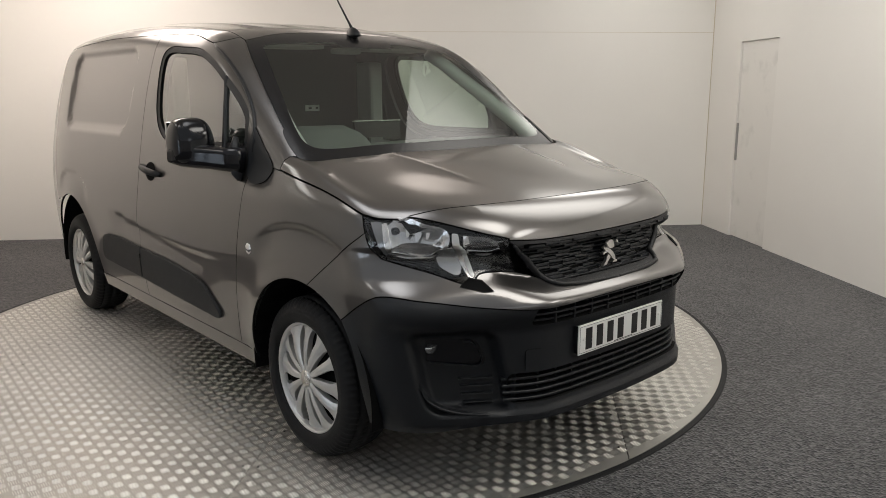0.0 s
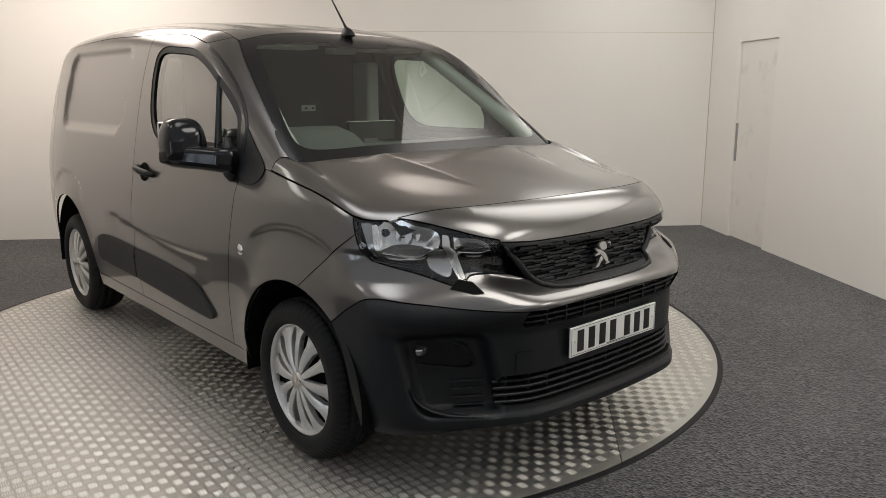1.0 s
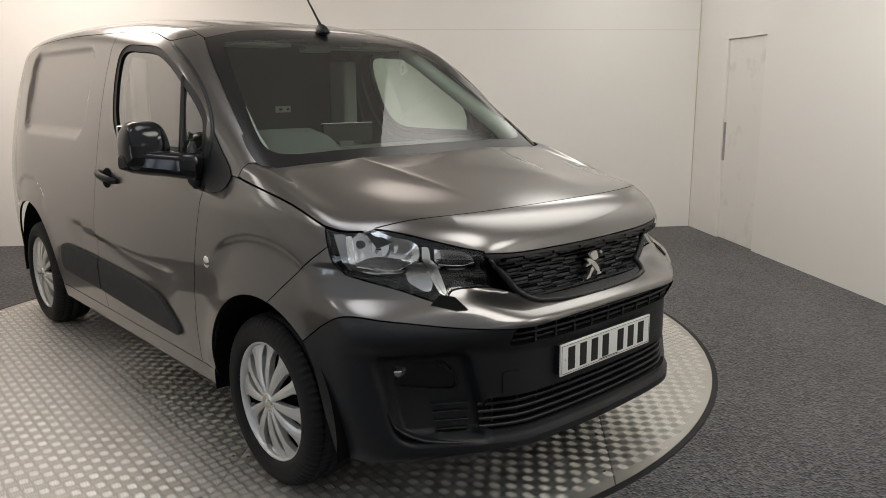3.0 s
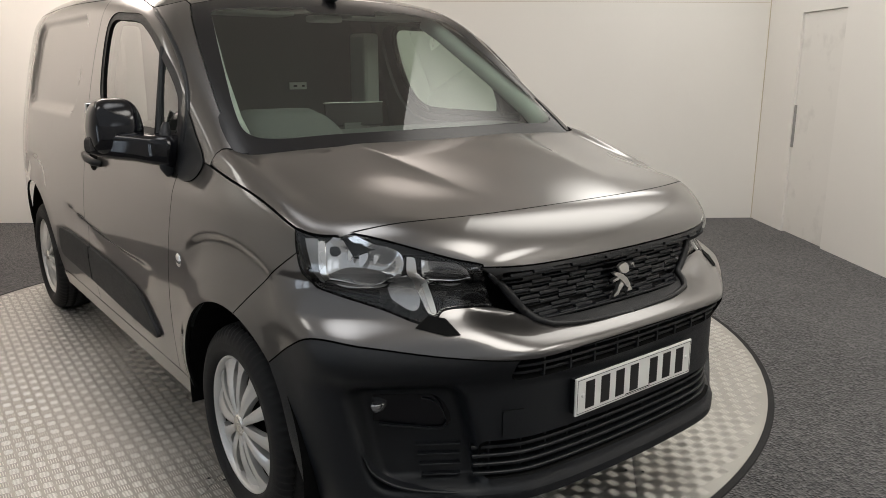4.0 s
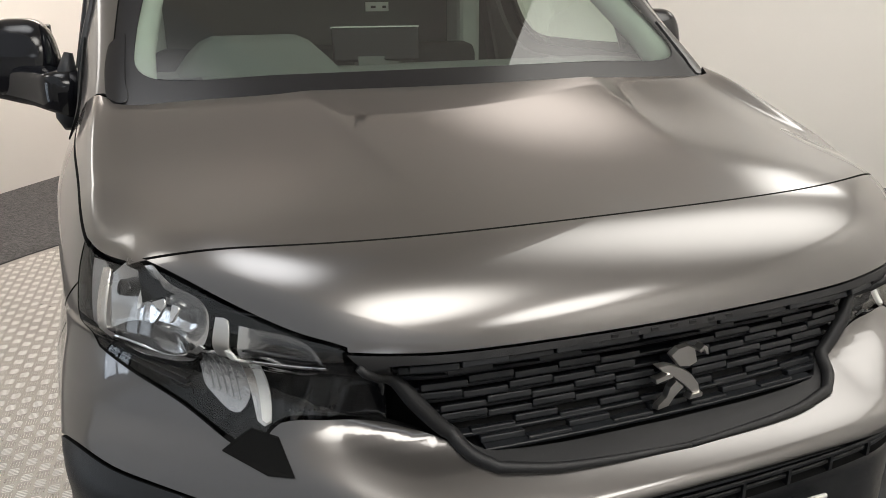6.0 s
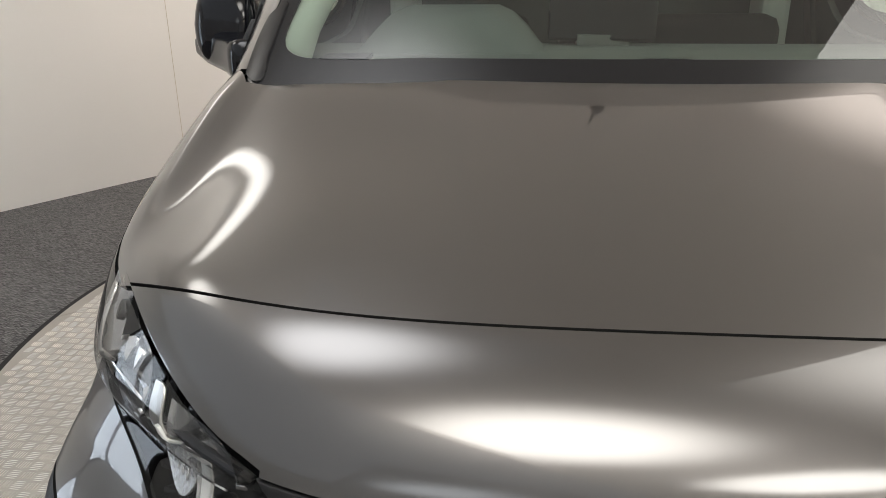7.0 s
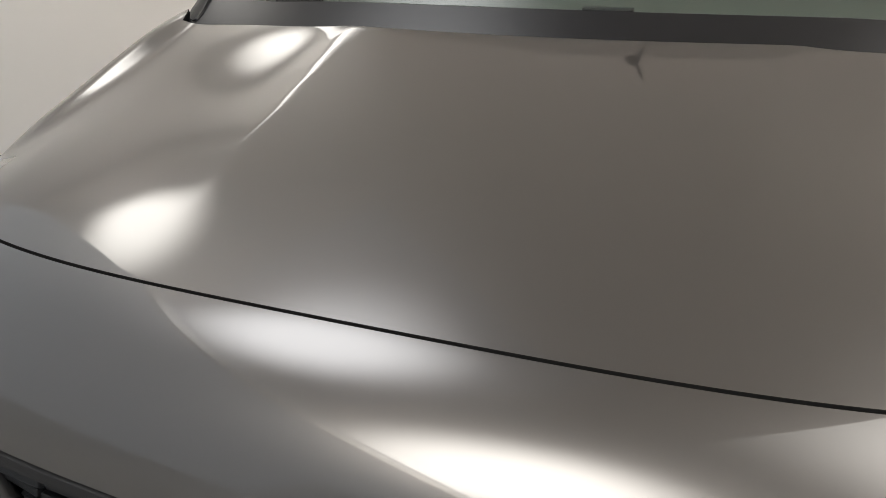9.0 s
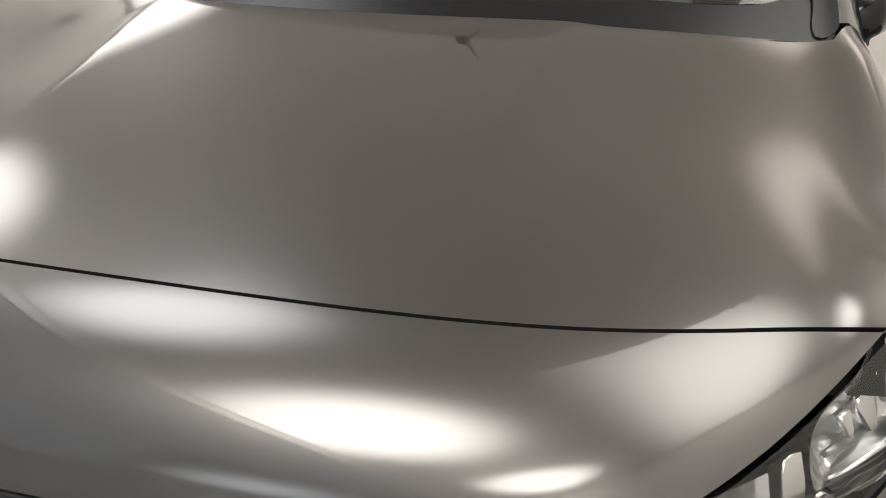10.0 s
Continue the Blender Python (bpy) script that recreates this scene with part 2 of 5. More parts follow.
wall("wall_right", (WIDE, -DOOR_A, -0.1), (WIDE + T, 0, HIGH), "plain off-white painted wall beside a flush door")
wall("wall_right.001", (WIDE, -DEEP, -0.1), (WIDE + T, -DOOR_B, HIGH), "off-white painted wall with light scuffs")
wall("wall_right.002", (WIDE, -DOOR_B, DOOR_H), (WIDE + T, -DOOR_A, HIGH), "off-white wall above the flush door")
door = tagged(box_part("door_1", (WIDE + 0.018, -DOOR_B, 0.0), (WIDE + 0.06, -DOOR_A - 0.004, DOOR_H - 0.004), DOOR_PAINT, None, "", 0.0, ROOM),
              "flush off-white door with grey hand smudges", "door", kind="structure")
bm = bmesh.new()
box(bm, (WIDE + 0.004, -DOOR_A - 0.028, 0.74), (WIDE + 0.022, -DOOR_A - 0.006, 1.10), ROOM, 0.002)
part("door_handle", bm, material("grey_edge", (0.32, 0.31, 0.30), 0.5), door, "grey pull strip on the door's edge")
entrance = tagged(box_part("door_2", (-0.09, -GLAZED_B, 0.0), (-0.03, -GLAZED_A, 0.06), GLOSS_BLACK, None, "", 0.0, ROOM), "glazed double door with a dark frame and daylight behind", "door", kind="structure")
for lo, hi in (((-GLAZED_B, 0.06), (-GLAZED_B + 0.07, GLAZED_H)), ((-GLAZED_A - 0.07, 0.06), (-GLAZED_A, GLAZED_H)), ((-7.32, 0.06), (-7.23, GLAZED_H - 0.08)),
               ((-GLAZED_B + 0.07, GLAZED_H - 0.08), (-GLAZED_A - 0.07, GLAZED_H))):
    box_part("door_frame", (-0.09, lo[0], lo[1]), (-0.03, hi[0], hi[1]), GLOSS_BLACK, entrance, "", 0.0, ROOM)
for lo, hi in ((-GLAZED_B + 0.07, -7.32), (-7.23, -GLAZED_A - 0.07)):
    pane = box_part("pane", (-0.063, lo, 0.06), (-0.057, hi, GLAZED_H - 0.08), LENS, entrance, "", 0.0, ROOM)
    pane.visible_shadow = False
tagged(box_part("backdrop", (-0.60, -GLAZED_B - 0.6, -0.1), (-0.55, -GLAZED_A + 0.6, 3.0), glow("daylight", (0.78, 0.88, 1.0), 0.22), None, "", 0.0, ROOM), "pale daylight outside the glazed door", "backdrop", kind="structure")
JOINT = material("joint_line", (0.62, 0.55, 0.44), 0.7, vary=0.3, scale=6)
for name, lo, hi in (("corner_joint", (WIDE - 0.006, -0.006, 0), (WIDE, 0, HIGH)), ("panel_joint", (0.0, -0.42, 0.0), (0.0012, -0.417, HIGH)),
                     ("panel_joint.001", (2.2, -0.0012, 1.985), (WIDE, 0.0, 1.988)), ("panel_joint.002", (0.0, -2.86, 0.0), (0.0012, -2.857, HIGH))):
    tagged(box_part(name, lo, hi, JOINT, None, "", 0.0, ROOM), "thin yellowed joint between wall boards", "trim", kind="structure")

floor = box_part("floor", (-0.2, -DEEP - 0.1, -0.1), (WIDE + 0.2, 0.1, -0.006), CARPET, None, "", 0.0, ROOM)
tagged(floor, "dark grey flecked carpet over the whole studio floor", "floor", kind="structure")
for name, lo, hi in (("trim_left", (0.001, -5.7, HIGH - 0.075), (0.022, -0.03, HIGH - 0.020)), ("trim_back", (0.001, -0.022, HIGH - 0.075), (WIDE - 0.001, -0.001, HIGH - 0.020)),
                     ("trim_right", (WIDE - 0.022, -7.4, HIGH - 0.075), (WIDE - 0.001, -0.03, HIGH - 0.020))):
    tagged(box_part(name, lo, hi, WHITE, None, "", 0.004, ROOM), "slim white trim along the top of the wall", "trim", kind="structure")
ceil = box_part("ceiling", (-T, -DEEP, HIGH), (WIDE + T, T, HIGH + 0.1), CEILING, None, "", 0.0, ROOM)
tagged(ceil, "stretched off-white fabric ceiling with a faint added glow", "ceiling", kind="structure")


# ---- ceiling lights: room place, half sizes, colour, strength ----
LIGHTS = [(3.20, 5.02, 0.84, 0.92, COOL, 0.43, 0.12), (5.06, 5.98, 1.00, 1.12, WARM, 0.70, 0.28), (6.68, 6.00, 0.58, 0.98, WARM, 0.78, 0.3), (1.45, 5.10, 0.66, 0.50, WARM, 0.45, 0.15),
          (0.45, 3.60, 0.43, 1.00, WARM, 0.37, 0.15), (6.30, 1.00, 0.94, 0.86, WARM, 0.45, 0.0), (1.45, 1.30, 1.35, 1.18, PINK, 0.8, 0.2),
          # faint warm panel added to lift the reflection along the rear bonnet
          (4.08, 0.95, 1.20, 0.88, PINK, 0.17, 0.0)]


def ceiling_light(a, b, la, lb, colour, strength, core=0.3, spread=1.0, z=HIGH):
    """A flat light panel in the ceiling at room place (a, b)."""
    lit = lit_panel("lit_fabric", colour, strength, core, spread)
    ob = thing("ceiling_light", "milky emitting panel with a slim frame, for lamp glow or added fill", "ceiling light", group="ceiling lights")
    ob.matrix_world = ROOM @ Matrix.Translation((a, -b, z))
    bm = bmesh.new()
    for lo, hi in (((-la - .02, -lb - .02, -.004), (la + .02, -lb, .0)), ((-la - .02, lb, -.004), (la + .02, lb + .02, .0)),
                   ((-la - .02, -lb, -.004), (-la, lb, .0)), ((la, -lb, -.004), (la + .02, lb, .0))):
        box(bm, lo, hi)
    part("frame", bm, CEILING, ob)
    box_part("diffuser", (-la, -lb, -0.0038), (la, lb, -0.001), lit, ob)
    return ob


for row in LIGHTS:
    ceiling_light(*row)

ceiling_light(5.995, 3.38, 1.275, 1.48, WARM, 0.36, 0.1, 2.0)      # its edge runs straight over the van's flank
# added fill under the lower ceiling, no lamp known there; evens out the walls
ceiling_light(6.05, 9.3, 1.15, 1.55, DAY, 0.22, 0.0, 1.0, 2.80)

# lower ceiling over the entrance end, its edge running askew, with a tiled edge strip
SOFFIT_Z = 2.80
bm = bmesh.new()
low_ring = [bm.verts.new(ROOM @ Vector((a, -b, SOFFIT_Z))) for a, b in ((0, 5.75), (2.2, 5.24), (WIDE, 7.54), (WIDE, DEEP), (0, DEEP))]
high_ring = [bm.verts.new(v.co + Vector((0, 0, HIGH - SOFFIT_Z - 0.002))) for v in low_ring]
bm.faces.new(low_ring)
bm.faces.new(high_ring[::-1])
for i in range(5):
    bm.faces.new((low_ring[i], high_ring[i], high_ring[(i + 1) % 5], low_ring[(i + 1) % 5]))
bmesh.ops.recalc_face_normals(bm, faces=bm.faces[:])
tagged(part("soffit", bm, SOFFIT), "lower fabric ceiling over the entrance end of the studio, with an added glow", "ceiling", kind="structure")
d0, d1 = Vector((2.2, -5.24, 0)), Vector((WIDE, -7.54, 0))
run = (d1 - d0).length
turn = ROOM @ Matrix.Translation((d0.x, d0.y, 0)) @ Matrix.Rotation(math.atan2(d1.y - d0.y, d1.x - d0.x), 4, "Z")
bm = bmesh.new()
n = 16
for i in range(n):
    box(bm, (run * i / n + 0.006, 0.004, SOFFIT_Z - 0.012), (run * (i + 1) / n - 0.006, 0.030, SOFFIT_Z + 0.10), turn)
tagged(part("trim", bm, WALL), "pale strip of short tiles along the lower ceiling's edge", "trim", kind="structure")

# ---- turntable ----
DISC, RADIUS = Vector((0.175, 1.38, 0)), 2.262
turntable = thing("turntable", "round turntable of worn aluminium tread plate, set flush in the carpet", "turntable", DISC)
SHEET_TURN = math.radians(42)
SEAMS = [-RADIUS, -1.60, -0.136, 1.516, RADIUS]
U, V = Vector((math.cos(SHEET_TURN), math.sin(SHEET_TURN), 0)), Vector((-math.sin(SHEET_TURN), math.cos(SHEET_TURN), 0))
for lo, hi in zip(SEAMS, SEAMS[1:]):
    lo, hi = lo + 0.0022, hi - 0.0022
    bm = bmesh.new()
    edge = []
    for side in (1, -1):
        for k in range(49):
            v = lo + (hi - lo) * k / 48 if side == 1 else hi - (hi - lo) * k / 48
            u = side * math.sqrt(max(0.0, RADIUS**2 - v * v))
            p = U * u + V * v
            if not edge or (p - edge[-1]).length > 1e-4:
                edge.append(p)
    if (edge[0] - edge[-1]).length < 1e-4:
        edge.pop()
    top_ring = [bm.verts.new(p) for p in edge]
    low_ring = [bm.verts.new(p - Vector((0, 0, 0.02))) for p in edge]
    bm.faces.new(top_ring)
    for i in range(len(edge)):
        j = (i + 1) % len(edge)
        bm.faces.new((top_ring[i], low_ring[i], low_ring[j], top_ring[j]))
    bmesh.ops.recalc_face_normals(bm, faces=bm.faces[:])
    part("plate_sheet", bm, TREAD, turntable)
bm = bmesh.new()
n = 180
rings = [[bm.verts.new((r * math.cos(2 * math.pi * i / n), r * math.sin(2 * math.pi * i / n), z)) for i in range(n)] for r, z in ((RADIUS - 0.005, -0.003), (RADIUS + 0.025, -0.002), (RADIUS + 0.031, -0.010))]
for a, b in zip(rings, rings[1:]):
    for i in range(n):
        bm.faces.new((a[i], b[i], b[(i + 1) % n], a[(i + 1) % n]))
part("edge_ring", bm, RUBBER, turntable, "dark rubber ring round the deck")
# raised five-bar pattern
CELL, BAR_L, BAR_W, BAR_H = 0.043, 0.034, 0.0022, 0.0012
ang = SHEET_TURN + math.radians(45)
uu, vv = np.array((math.cos(ang), math.sin(ang))), np.array((-math.sin(ang), math.cos(ang)))
k = int(RADIUS / CELL) + 2
ii, jj = np.meshgrid(np.arange(-k, k), np.arange(-k, k))
mid = ii.reshape(-1, 1) * CELL * uu + jj.reshape(-1, 1) * CELL * vv
odd = ((ii + jj) % 2).reshape(-1)
keep = np.hypot(mid[:, 0], mid[:, 1]) < RADIUS - 0.035
mid, odd = mid[keep], odd[keep]
along = np.where(odd[:, None] == 1, uu, vv)
across = np.where(odd[:, None] == 1, vv, uu)
verts, faces = [], []
base = 0
for b in range(5):
    c = mid + across * (b - 2) * 0.0080
    l = along * (BAR_L / 2 * (1.0 if b in (1, 2, 3) else 0.86))
    w = across * BAR_W / 2
    pts = np.stack([c - l - w, c + l - w, c + l + w, c - l + w, c - l * 0.78, c + l * 0.78], 1)
    z = np.array([0, 0, 0, 0, BAR_H, BAR_H])
    pts = np.concatenate([pts, np.broadcast_to(z[None, :, None], (len(c), 6, 1))], 2)
    verts.append(pts.reshape(-1, 3))
    f = base + 6 * np.arange(len(c))[:, None, None] + np.array([[0, 1, 5, 4], [2, 3, 4, 5]])
    faces.append(f.reshape(-1, 4))
    base += 6 * len(c)
faces = np.concatenate(faces)
tread = raw("tread_pattern", np.concatenate(verts), faces.tolist(), BARS, turntable, smooth=False)
tagged(tread, kind="stuff")
SCREW = material("screw_dark", (0.05, 0.05, 0.05), 0.5, 0.6)
for v in SEAMS[1:-1]:
    for k in range(-6, 7):
        for d in (-0.03, 0.03):
            p = U * (0.32 * k + 0.1) + V * (v + d)
            if p.length < RADIUS - 0.05:
                bm = bmesh.new()
                bmesh.ops.create_cone(bm, cap_ends=True, segments=10, radius1=0.006, radius2=0.0045, depth=0.002)
                ob = part("screw", bm, SCREW, turntable)
                ob.location = p + Vector((0, 0, 0.001))

# ---- van body shape: three curved sheets blended into one shell ----
def step(a, b, v):
    k = np.clip((v - a) / (b - a), 0, 1)
    return k * k * (3 - 2 * k)


def soft(v, k):
    """Zero below, v above, rounded over k."""
    return 0.5 * (v + np.sqrt(v * v + k * k))


def blend(a, b, k):
    """The larger of a and b, rounded over k."""
    h = np.clip(0.5 + 0.5 * (a - b) / k, 0, 1)
    return b + (a - b) * h + k * h * (1 - h)


WHEEL_Z, WHEELBASE = 0.322, 2.785


def half_width(y, z):
    """Outer face of the body side."""
    taper = 0.05 + 0.08 * step(0.72, 0.92, z)
    w = 0.888 - taper * np.maximum(0.25 - y, 0) ** 2 - 0.16 * np.maximum(y - 2.80, 0) ** 2
    w = w - 0.04 * (np.maximum(0.75 - z, 0) / 0.47) ** 2
    up = np.clip(z - 0.75, 0, 0.35)
    w = w - 0.030 * (up / 0.35) ** 2
    hi = np.maximum(z - 1.10, 0)
    w = w - 0.175 * hi - 0.09 * hi ** 2
    w = w - 0.028 * step(1.0, 1.14, z) * step(0.75, 0.25, y)
    for yc in (0.0, WHEELBASE):
        r = np.hypot(y - yc, z - WHEEL_Z)
        w = w + 0.020 * np.exp(-((r - 0.38) / 0.075) ** 2) * step(0.2, 0.45, z)
        w = w - 0.010 * step(0.622, 0.588, r) * step(0.47, 0.575, r) * step(-0.34, -0.22, y - yc) * step(0.34, 0.18, y - yc) * step(0.7, 0.8, z)
    # pressed panel in the cargo side, scoop above the door moulding
    a = np.maximum(np.abs(y - 2.37 - 0.10 * (1.43 - z)) - 0.435, 0)
    b = np.maximum(np.abs(z - 1.430) - 0.115, 0)
    w = w - 0.022 * (1 - step(-0.042, 0.0, np.hypot(a, b) - 0.125)) * step(1.55, 1.70, y)
    crease = 0.690 + 0.062 * ((y - 1.0) / 0.95) ** 2
    w = w - 0.012 * step(crease + 0.014, crease - 0.018, z) * step(crease - 0.17, crease - 0.03, z) * step(0.62, 0.90, y) * step(2.12, 1.85, y)
    return w


def hood_z(x, y):
    d = y - 0.064
    z = 1.170 + 0.19 * d - 0.020 * d * d
    z = z - (0.078 + 0.055 * step(0.1, -0.45, y)) * x ** 4 + 0.014 * np.minimum(np.abs(x), 0.36) ** 2 * step(-0.60, -0.25, y)
    z = z - 0.80 * step(0.1, -0.45, y) * np.maximum(np.abs(x) - 0.58, 0) ** 2
    # raised middle with a crisp edge that fades towards the nose, and a ridge along each flank
    d = soft(np.abs(x) - (0.348 + 0.14 * y), 0.009)
    z = z - 0.016 * (1 - np.exp(-d / 0.060)) * step(-0.52, -0.15, y) * (1 - 0.55 * step(-0.15, 0.13, y))
    z = z + 0.033 * np.exp(-((np.abs(x) - 0.795) / 0.050) ** 2) * step(-0.46, -0.20, y)
    return z


def front_y(x, z):
    """The nose: bumper below, lamps and grille set back above it, bonnet lip on top."""
    corner = step(0.36, 0.62, np.abs(x))
    depth = 0.845 + 0.037 * step(0.61, 0.70, z) + 0.015 * step(0.46, 0.32, z) - 0.05 * step(0.30, 0.22, z)
    depth = depth - 0.135 * step(0.715 - 0.02 * corner, 0.79 + 0.075 * corner, z) + 0.042 * step(0.872, 0.900, z)
    low = 0.10 * x ** 2 + 0.55 * soft(np.abs(x) - 0.42, 0.06)
    high = 0.08 * x ** 2 + 0.80 * soft(np.abs(x) - 0.50, 0.08)
    high = high + 0.020 * step(0.34, 0.47, np.abs(x)) * step(0.735, 0.80, z) * step(0.925, 0.87, z)
    return -depth + low + (high - low) * step(0.725, 0.80, z)


def glass_y(x, z):
    return 0.064 + (z - 1.17) / 0.72 + 0.15 * x ** 2 + 0.06 * (z - 1.17) * (1.75 - z)


def roof_z(x, y):
    ribs = 0.5 + 0.5 * np.cos(2 * np.pi * x / 0.22)
    return 1.820 - 0.10 * ((2.3 - y) / 1.46) ** 2 - 0.05 * x ** 2 - 0.12 * x ** 4 + 0.009 * ribs ** 2 * step(1.0, 1.12, y) * step(0.52, 0.45, np.abs(x))


def lower(p):
    x, y, z = np.abs(p[..., 0]), p[..., 1], p[..., 2]
    side = x - half_width(y, z)
    nose = blend(front_y(x, z) - y, z - hood_z(x, y), 0.18)
    return blend(side, nose, 0.10)


def cabin(p):
    x, y, z = np.abs(p[..., 0]), p[..., 1], p[..., 2]
    side = x - half_width(y, z)
    top = blend((glass_y(x, z) - y) * 0.584, z - roof_z(x, y), 0.10)
    top = blend(top, y - 3.50 + 0.12 * np.maximum(z - 1.0, 0) ** 2, 0.15)
    return blend(side, top, 0.11)


def upper(p):
    return np.maximum(cabin(p), 0.95 - p[..., 2])


def body(p):
    return np.minimum(lower(p), upper(p))


def cast(field, start, way, reach=1.2, steps=160):
    """First places where rays from start along way meet the field."""
    start, way = np.broadcast_arrays(np.asarray(start, float), np.asarray(way, float))
    a = np.zeros(start.shape[:-1])
    hit = np.zeros(a.shape, bool)
    lo, hi = a.copy(), np.full_like(a, reach)
    prev = field(start)
    for i in range(1, steps + 1):
        t = reach * i / steps
        v = field(start + way * t)
        now = ~hit & (v <= 0) & (prev > 0)
        lo[now], hi[now] = reach * (i - 1) / steps, t
        hit |= now
        prev = v
    for _ in range(26):
        mid = (lo + hi) / 2
        v = field(start + way * mid[..., None])
        lo, hi = np.where(v > 0, mid, lo), np.where(v > 0, hi, mid)
    return start + way * hi[..., None], hit


def slope(field, p, h=0.0015):
    g = np.stack([field(p + h * e) - field(p - h * e) for e in np.eye(3)], -1)
    return g / np.linalg.norm(g, axis=-1, keepdims=True)

# ---- panels cut from the shell ----
from mathutils.geometry import delaunay_2d_cdt

R2 = math.sqrt(0.5)
VIEWS = {
    "side": (lambda p: p[:, [1, 2]], lambda q: np.stack([q[:, 0] * 0 + 1.5, q[:, 0], q[:, 1]], 1), (-1, 0, 0), 1.4),
    "top": (lambda p: p[:, [0, 1]], lambda q: np.stack([q[:, 0], q[:, 1], q[:, 0] * 0 + 2.2], 1), (0, 0, -1), 2.0),
    "front": (lambda p: p[:, [0, 2]], lambda q: np.stack([q[:, 0], q[:, 0] * 0 - 1.5, q[:, 1]], 1), (0, 1, 0), 3.2),
    "nose": (lambda p: np.stack([p[:, 0], 0.77 * p[:, 1] + 0.64 * p[:, 2]], 1),
             lambda q: np.stack([q[:, 0], 0.77 * q[:, 1] - 0.64 * 1.9, 0.64 * q[:, 1] + 0.77 * 1.9], 1), (0, 0.64, -0.77), 1.6),
    "wrap": (lambda p: np.stack([np.arctan2(p[:, 0], 0.1 - p[:, 1]) * 0.9, p[:, 2]], 1),
             lambda q: np.stack([1.6 * np.sin(q[:, 0] / 0.9), 0.1 - 1.6 * np.cos(q[:, 0] / 0.9), q[:, 1]], 1), None, 1.3),
    "diag": (lambda p: np.stack([(p[:, 0] + p[:, 1]) * R2, p[:, 2]], 1),
             lambda q: np.stack([R2 * (q[:, 0] + 2), R2 * (q[:, 0] - 2), q[:, 1]], 1), (-R2, R2, 0), 3.0),
    "rail": (lambda p: np.stack([p[:, 1], (p[:, 2] - p[:, 0]) * R2], 1),
             lambda q: np.stack([R2 * (2.4 - q[:, 1]), q[:, 0], R2 * (2.4 + q[:, 1])], 1), (-R2, 0, -R2), 2.0),
}


def onto(view, field, q):
    """Places on the field that the view's points q meet."""
    q = np.asarray(q, float)
    uv, start, way, reach = VIEWS[view]
    s = start(q)
    if way is None:
        way = np.stack([-np.sin(q[:, 0] / 0.9), np.cos(q[:, 0] / 0.9), q[:, 0] * 0], 1)
    return cast(field, s, way, reach, 70)[0]


def curve(points, gap=0.02):
    """A smooth line through points; a point with a trailing 1 is a corner."""
    dim = len(points[0]) if len(points[0]) < 4 else 3
    dim = min(len(p) for p in points)
    p = np.array([q[:dim] for q in points], float)
    sharp = [len(q) > dim for q in points]
    tang = np.zeros_like(p)
    for i in range(len(p)):
        if 0 < i < len(p) - 1 and not sharp[i]:
            tang[i] = (p[i + 1] - p[i - 1])
    out = []
    for i in range(len(p) - 1):
        a, b = p[i], p[i + 1]
        n = max(1, int(math.ceil(np.linalg.norm(b - a) / gap)))
        span = np.linalg.norm(b - a)

        def unit(j):
            t = tang[j]
            l = np.linalg.norm(t)
            return t / l * span if l > 0 else b - a
        ta, tb = unit(i), unit(i + 1)
        for k in range(n):
            s = k / n
            out.append((2 * s**3 - 3 * s**2 + 1) * a + (s**3 - 2 * s**2 + s) * ta + (3 * s**2 - 2 * s**3) * b + (s**3 - s**2) * tb)
    out.append(p[-1])
    return np.array(out)


def ring(*pieces):
    """Joins lines end to end into one closed loop."""
    out = []
    for piece in pieces:
        for p in piece:
            if not out or np.linalg.norm(p - out[-1]) > 1e-4:
                out.append(p)
    while np.linalg.norm(out[0] - out[-1]) < 1e-4:
        out.pop()
    return np.array(out)


def mirrored(p):
    return p[::-1] * np.array([-1.0, 1, 1])


def inside(pts, poly):
    x, y = pts[:, 0][:, None], pts[:, 1][:, None]
    a, b = poly, np.roll(poly, -1, 0)
    cross = ((a[:, 1] > y) != (b[:, 1] > y)) & (x < (b[:, 0] - a[:, 0]) * (y - a[:, 1]) / (b[:, 1] - a[:, 1] + 1e-12) + a[:, 0])
    return cross.sum(1) % 2 == 1


def inset(poly, d):
    """The loop moved inwards by d."""
    n = np.roll(poly, -1, 0) - np.roll(poly, 1, 0)
    n = np.stack([-n[:, 1], n[:, 0]], 1) / (np.linalg.norm(n, axis=1, keepdims=True) + 1e-9)
    area = np.sum(poly[:, 0] * np.roll(poly[:, 1], -1) - np.roll(poly[:, 0], -1) * poly[:, 1])
    return poly + n * d * (1 if area > 0 else -1)


def far(pts, poly):
    a, b = poly, np.roll(poly, -1, 0)
    ab = b - a
    out = []
    for c in np.array_split(pts, max(1, len(pts) // 2000)):
        t = np.clip(((c[:, None] - a) * ab).sum(2) / ((ab * ab).sum(1) + 1e-12), 0, 1)
        out.append(np.linalg.norm(c[:, None] - a - t[..., None] * ab, axis=2).min(1))
    return np.concatenate(out)


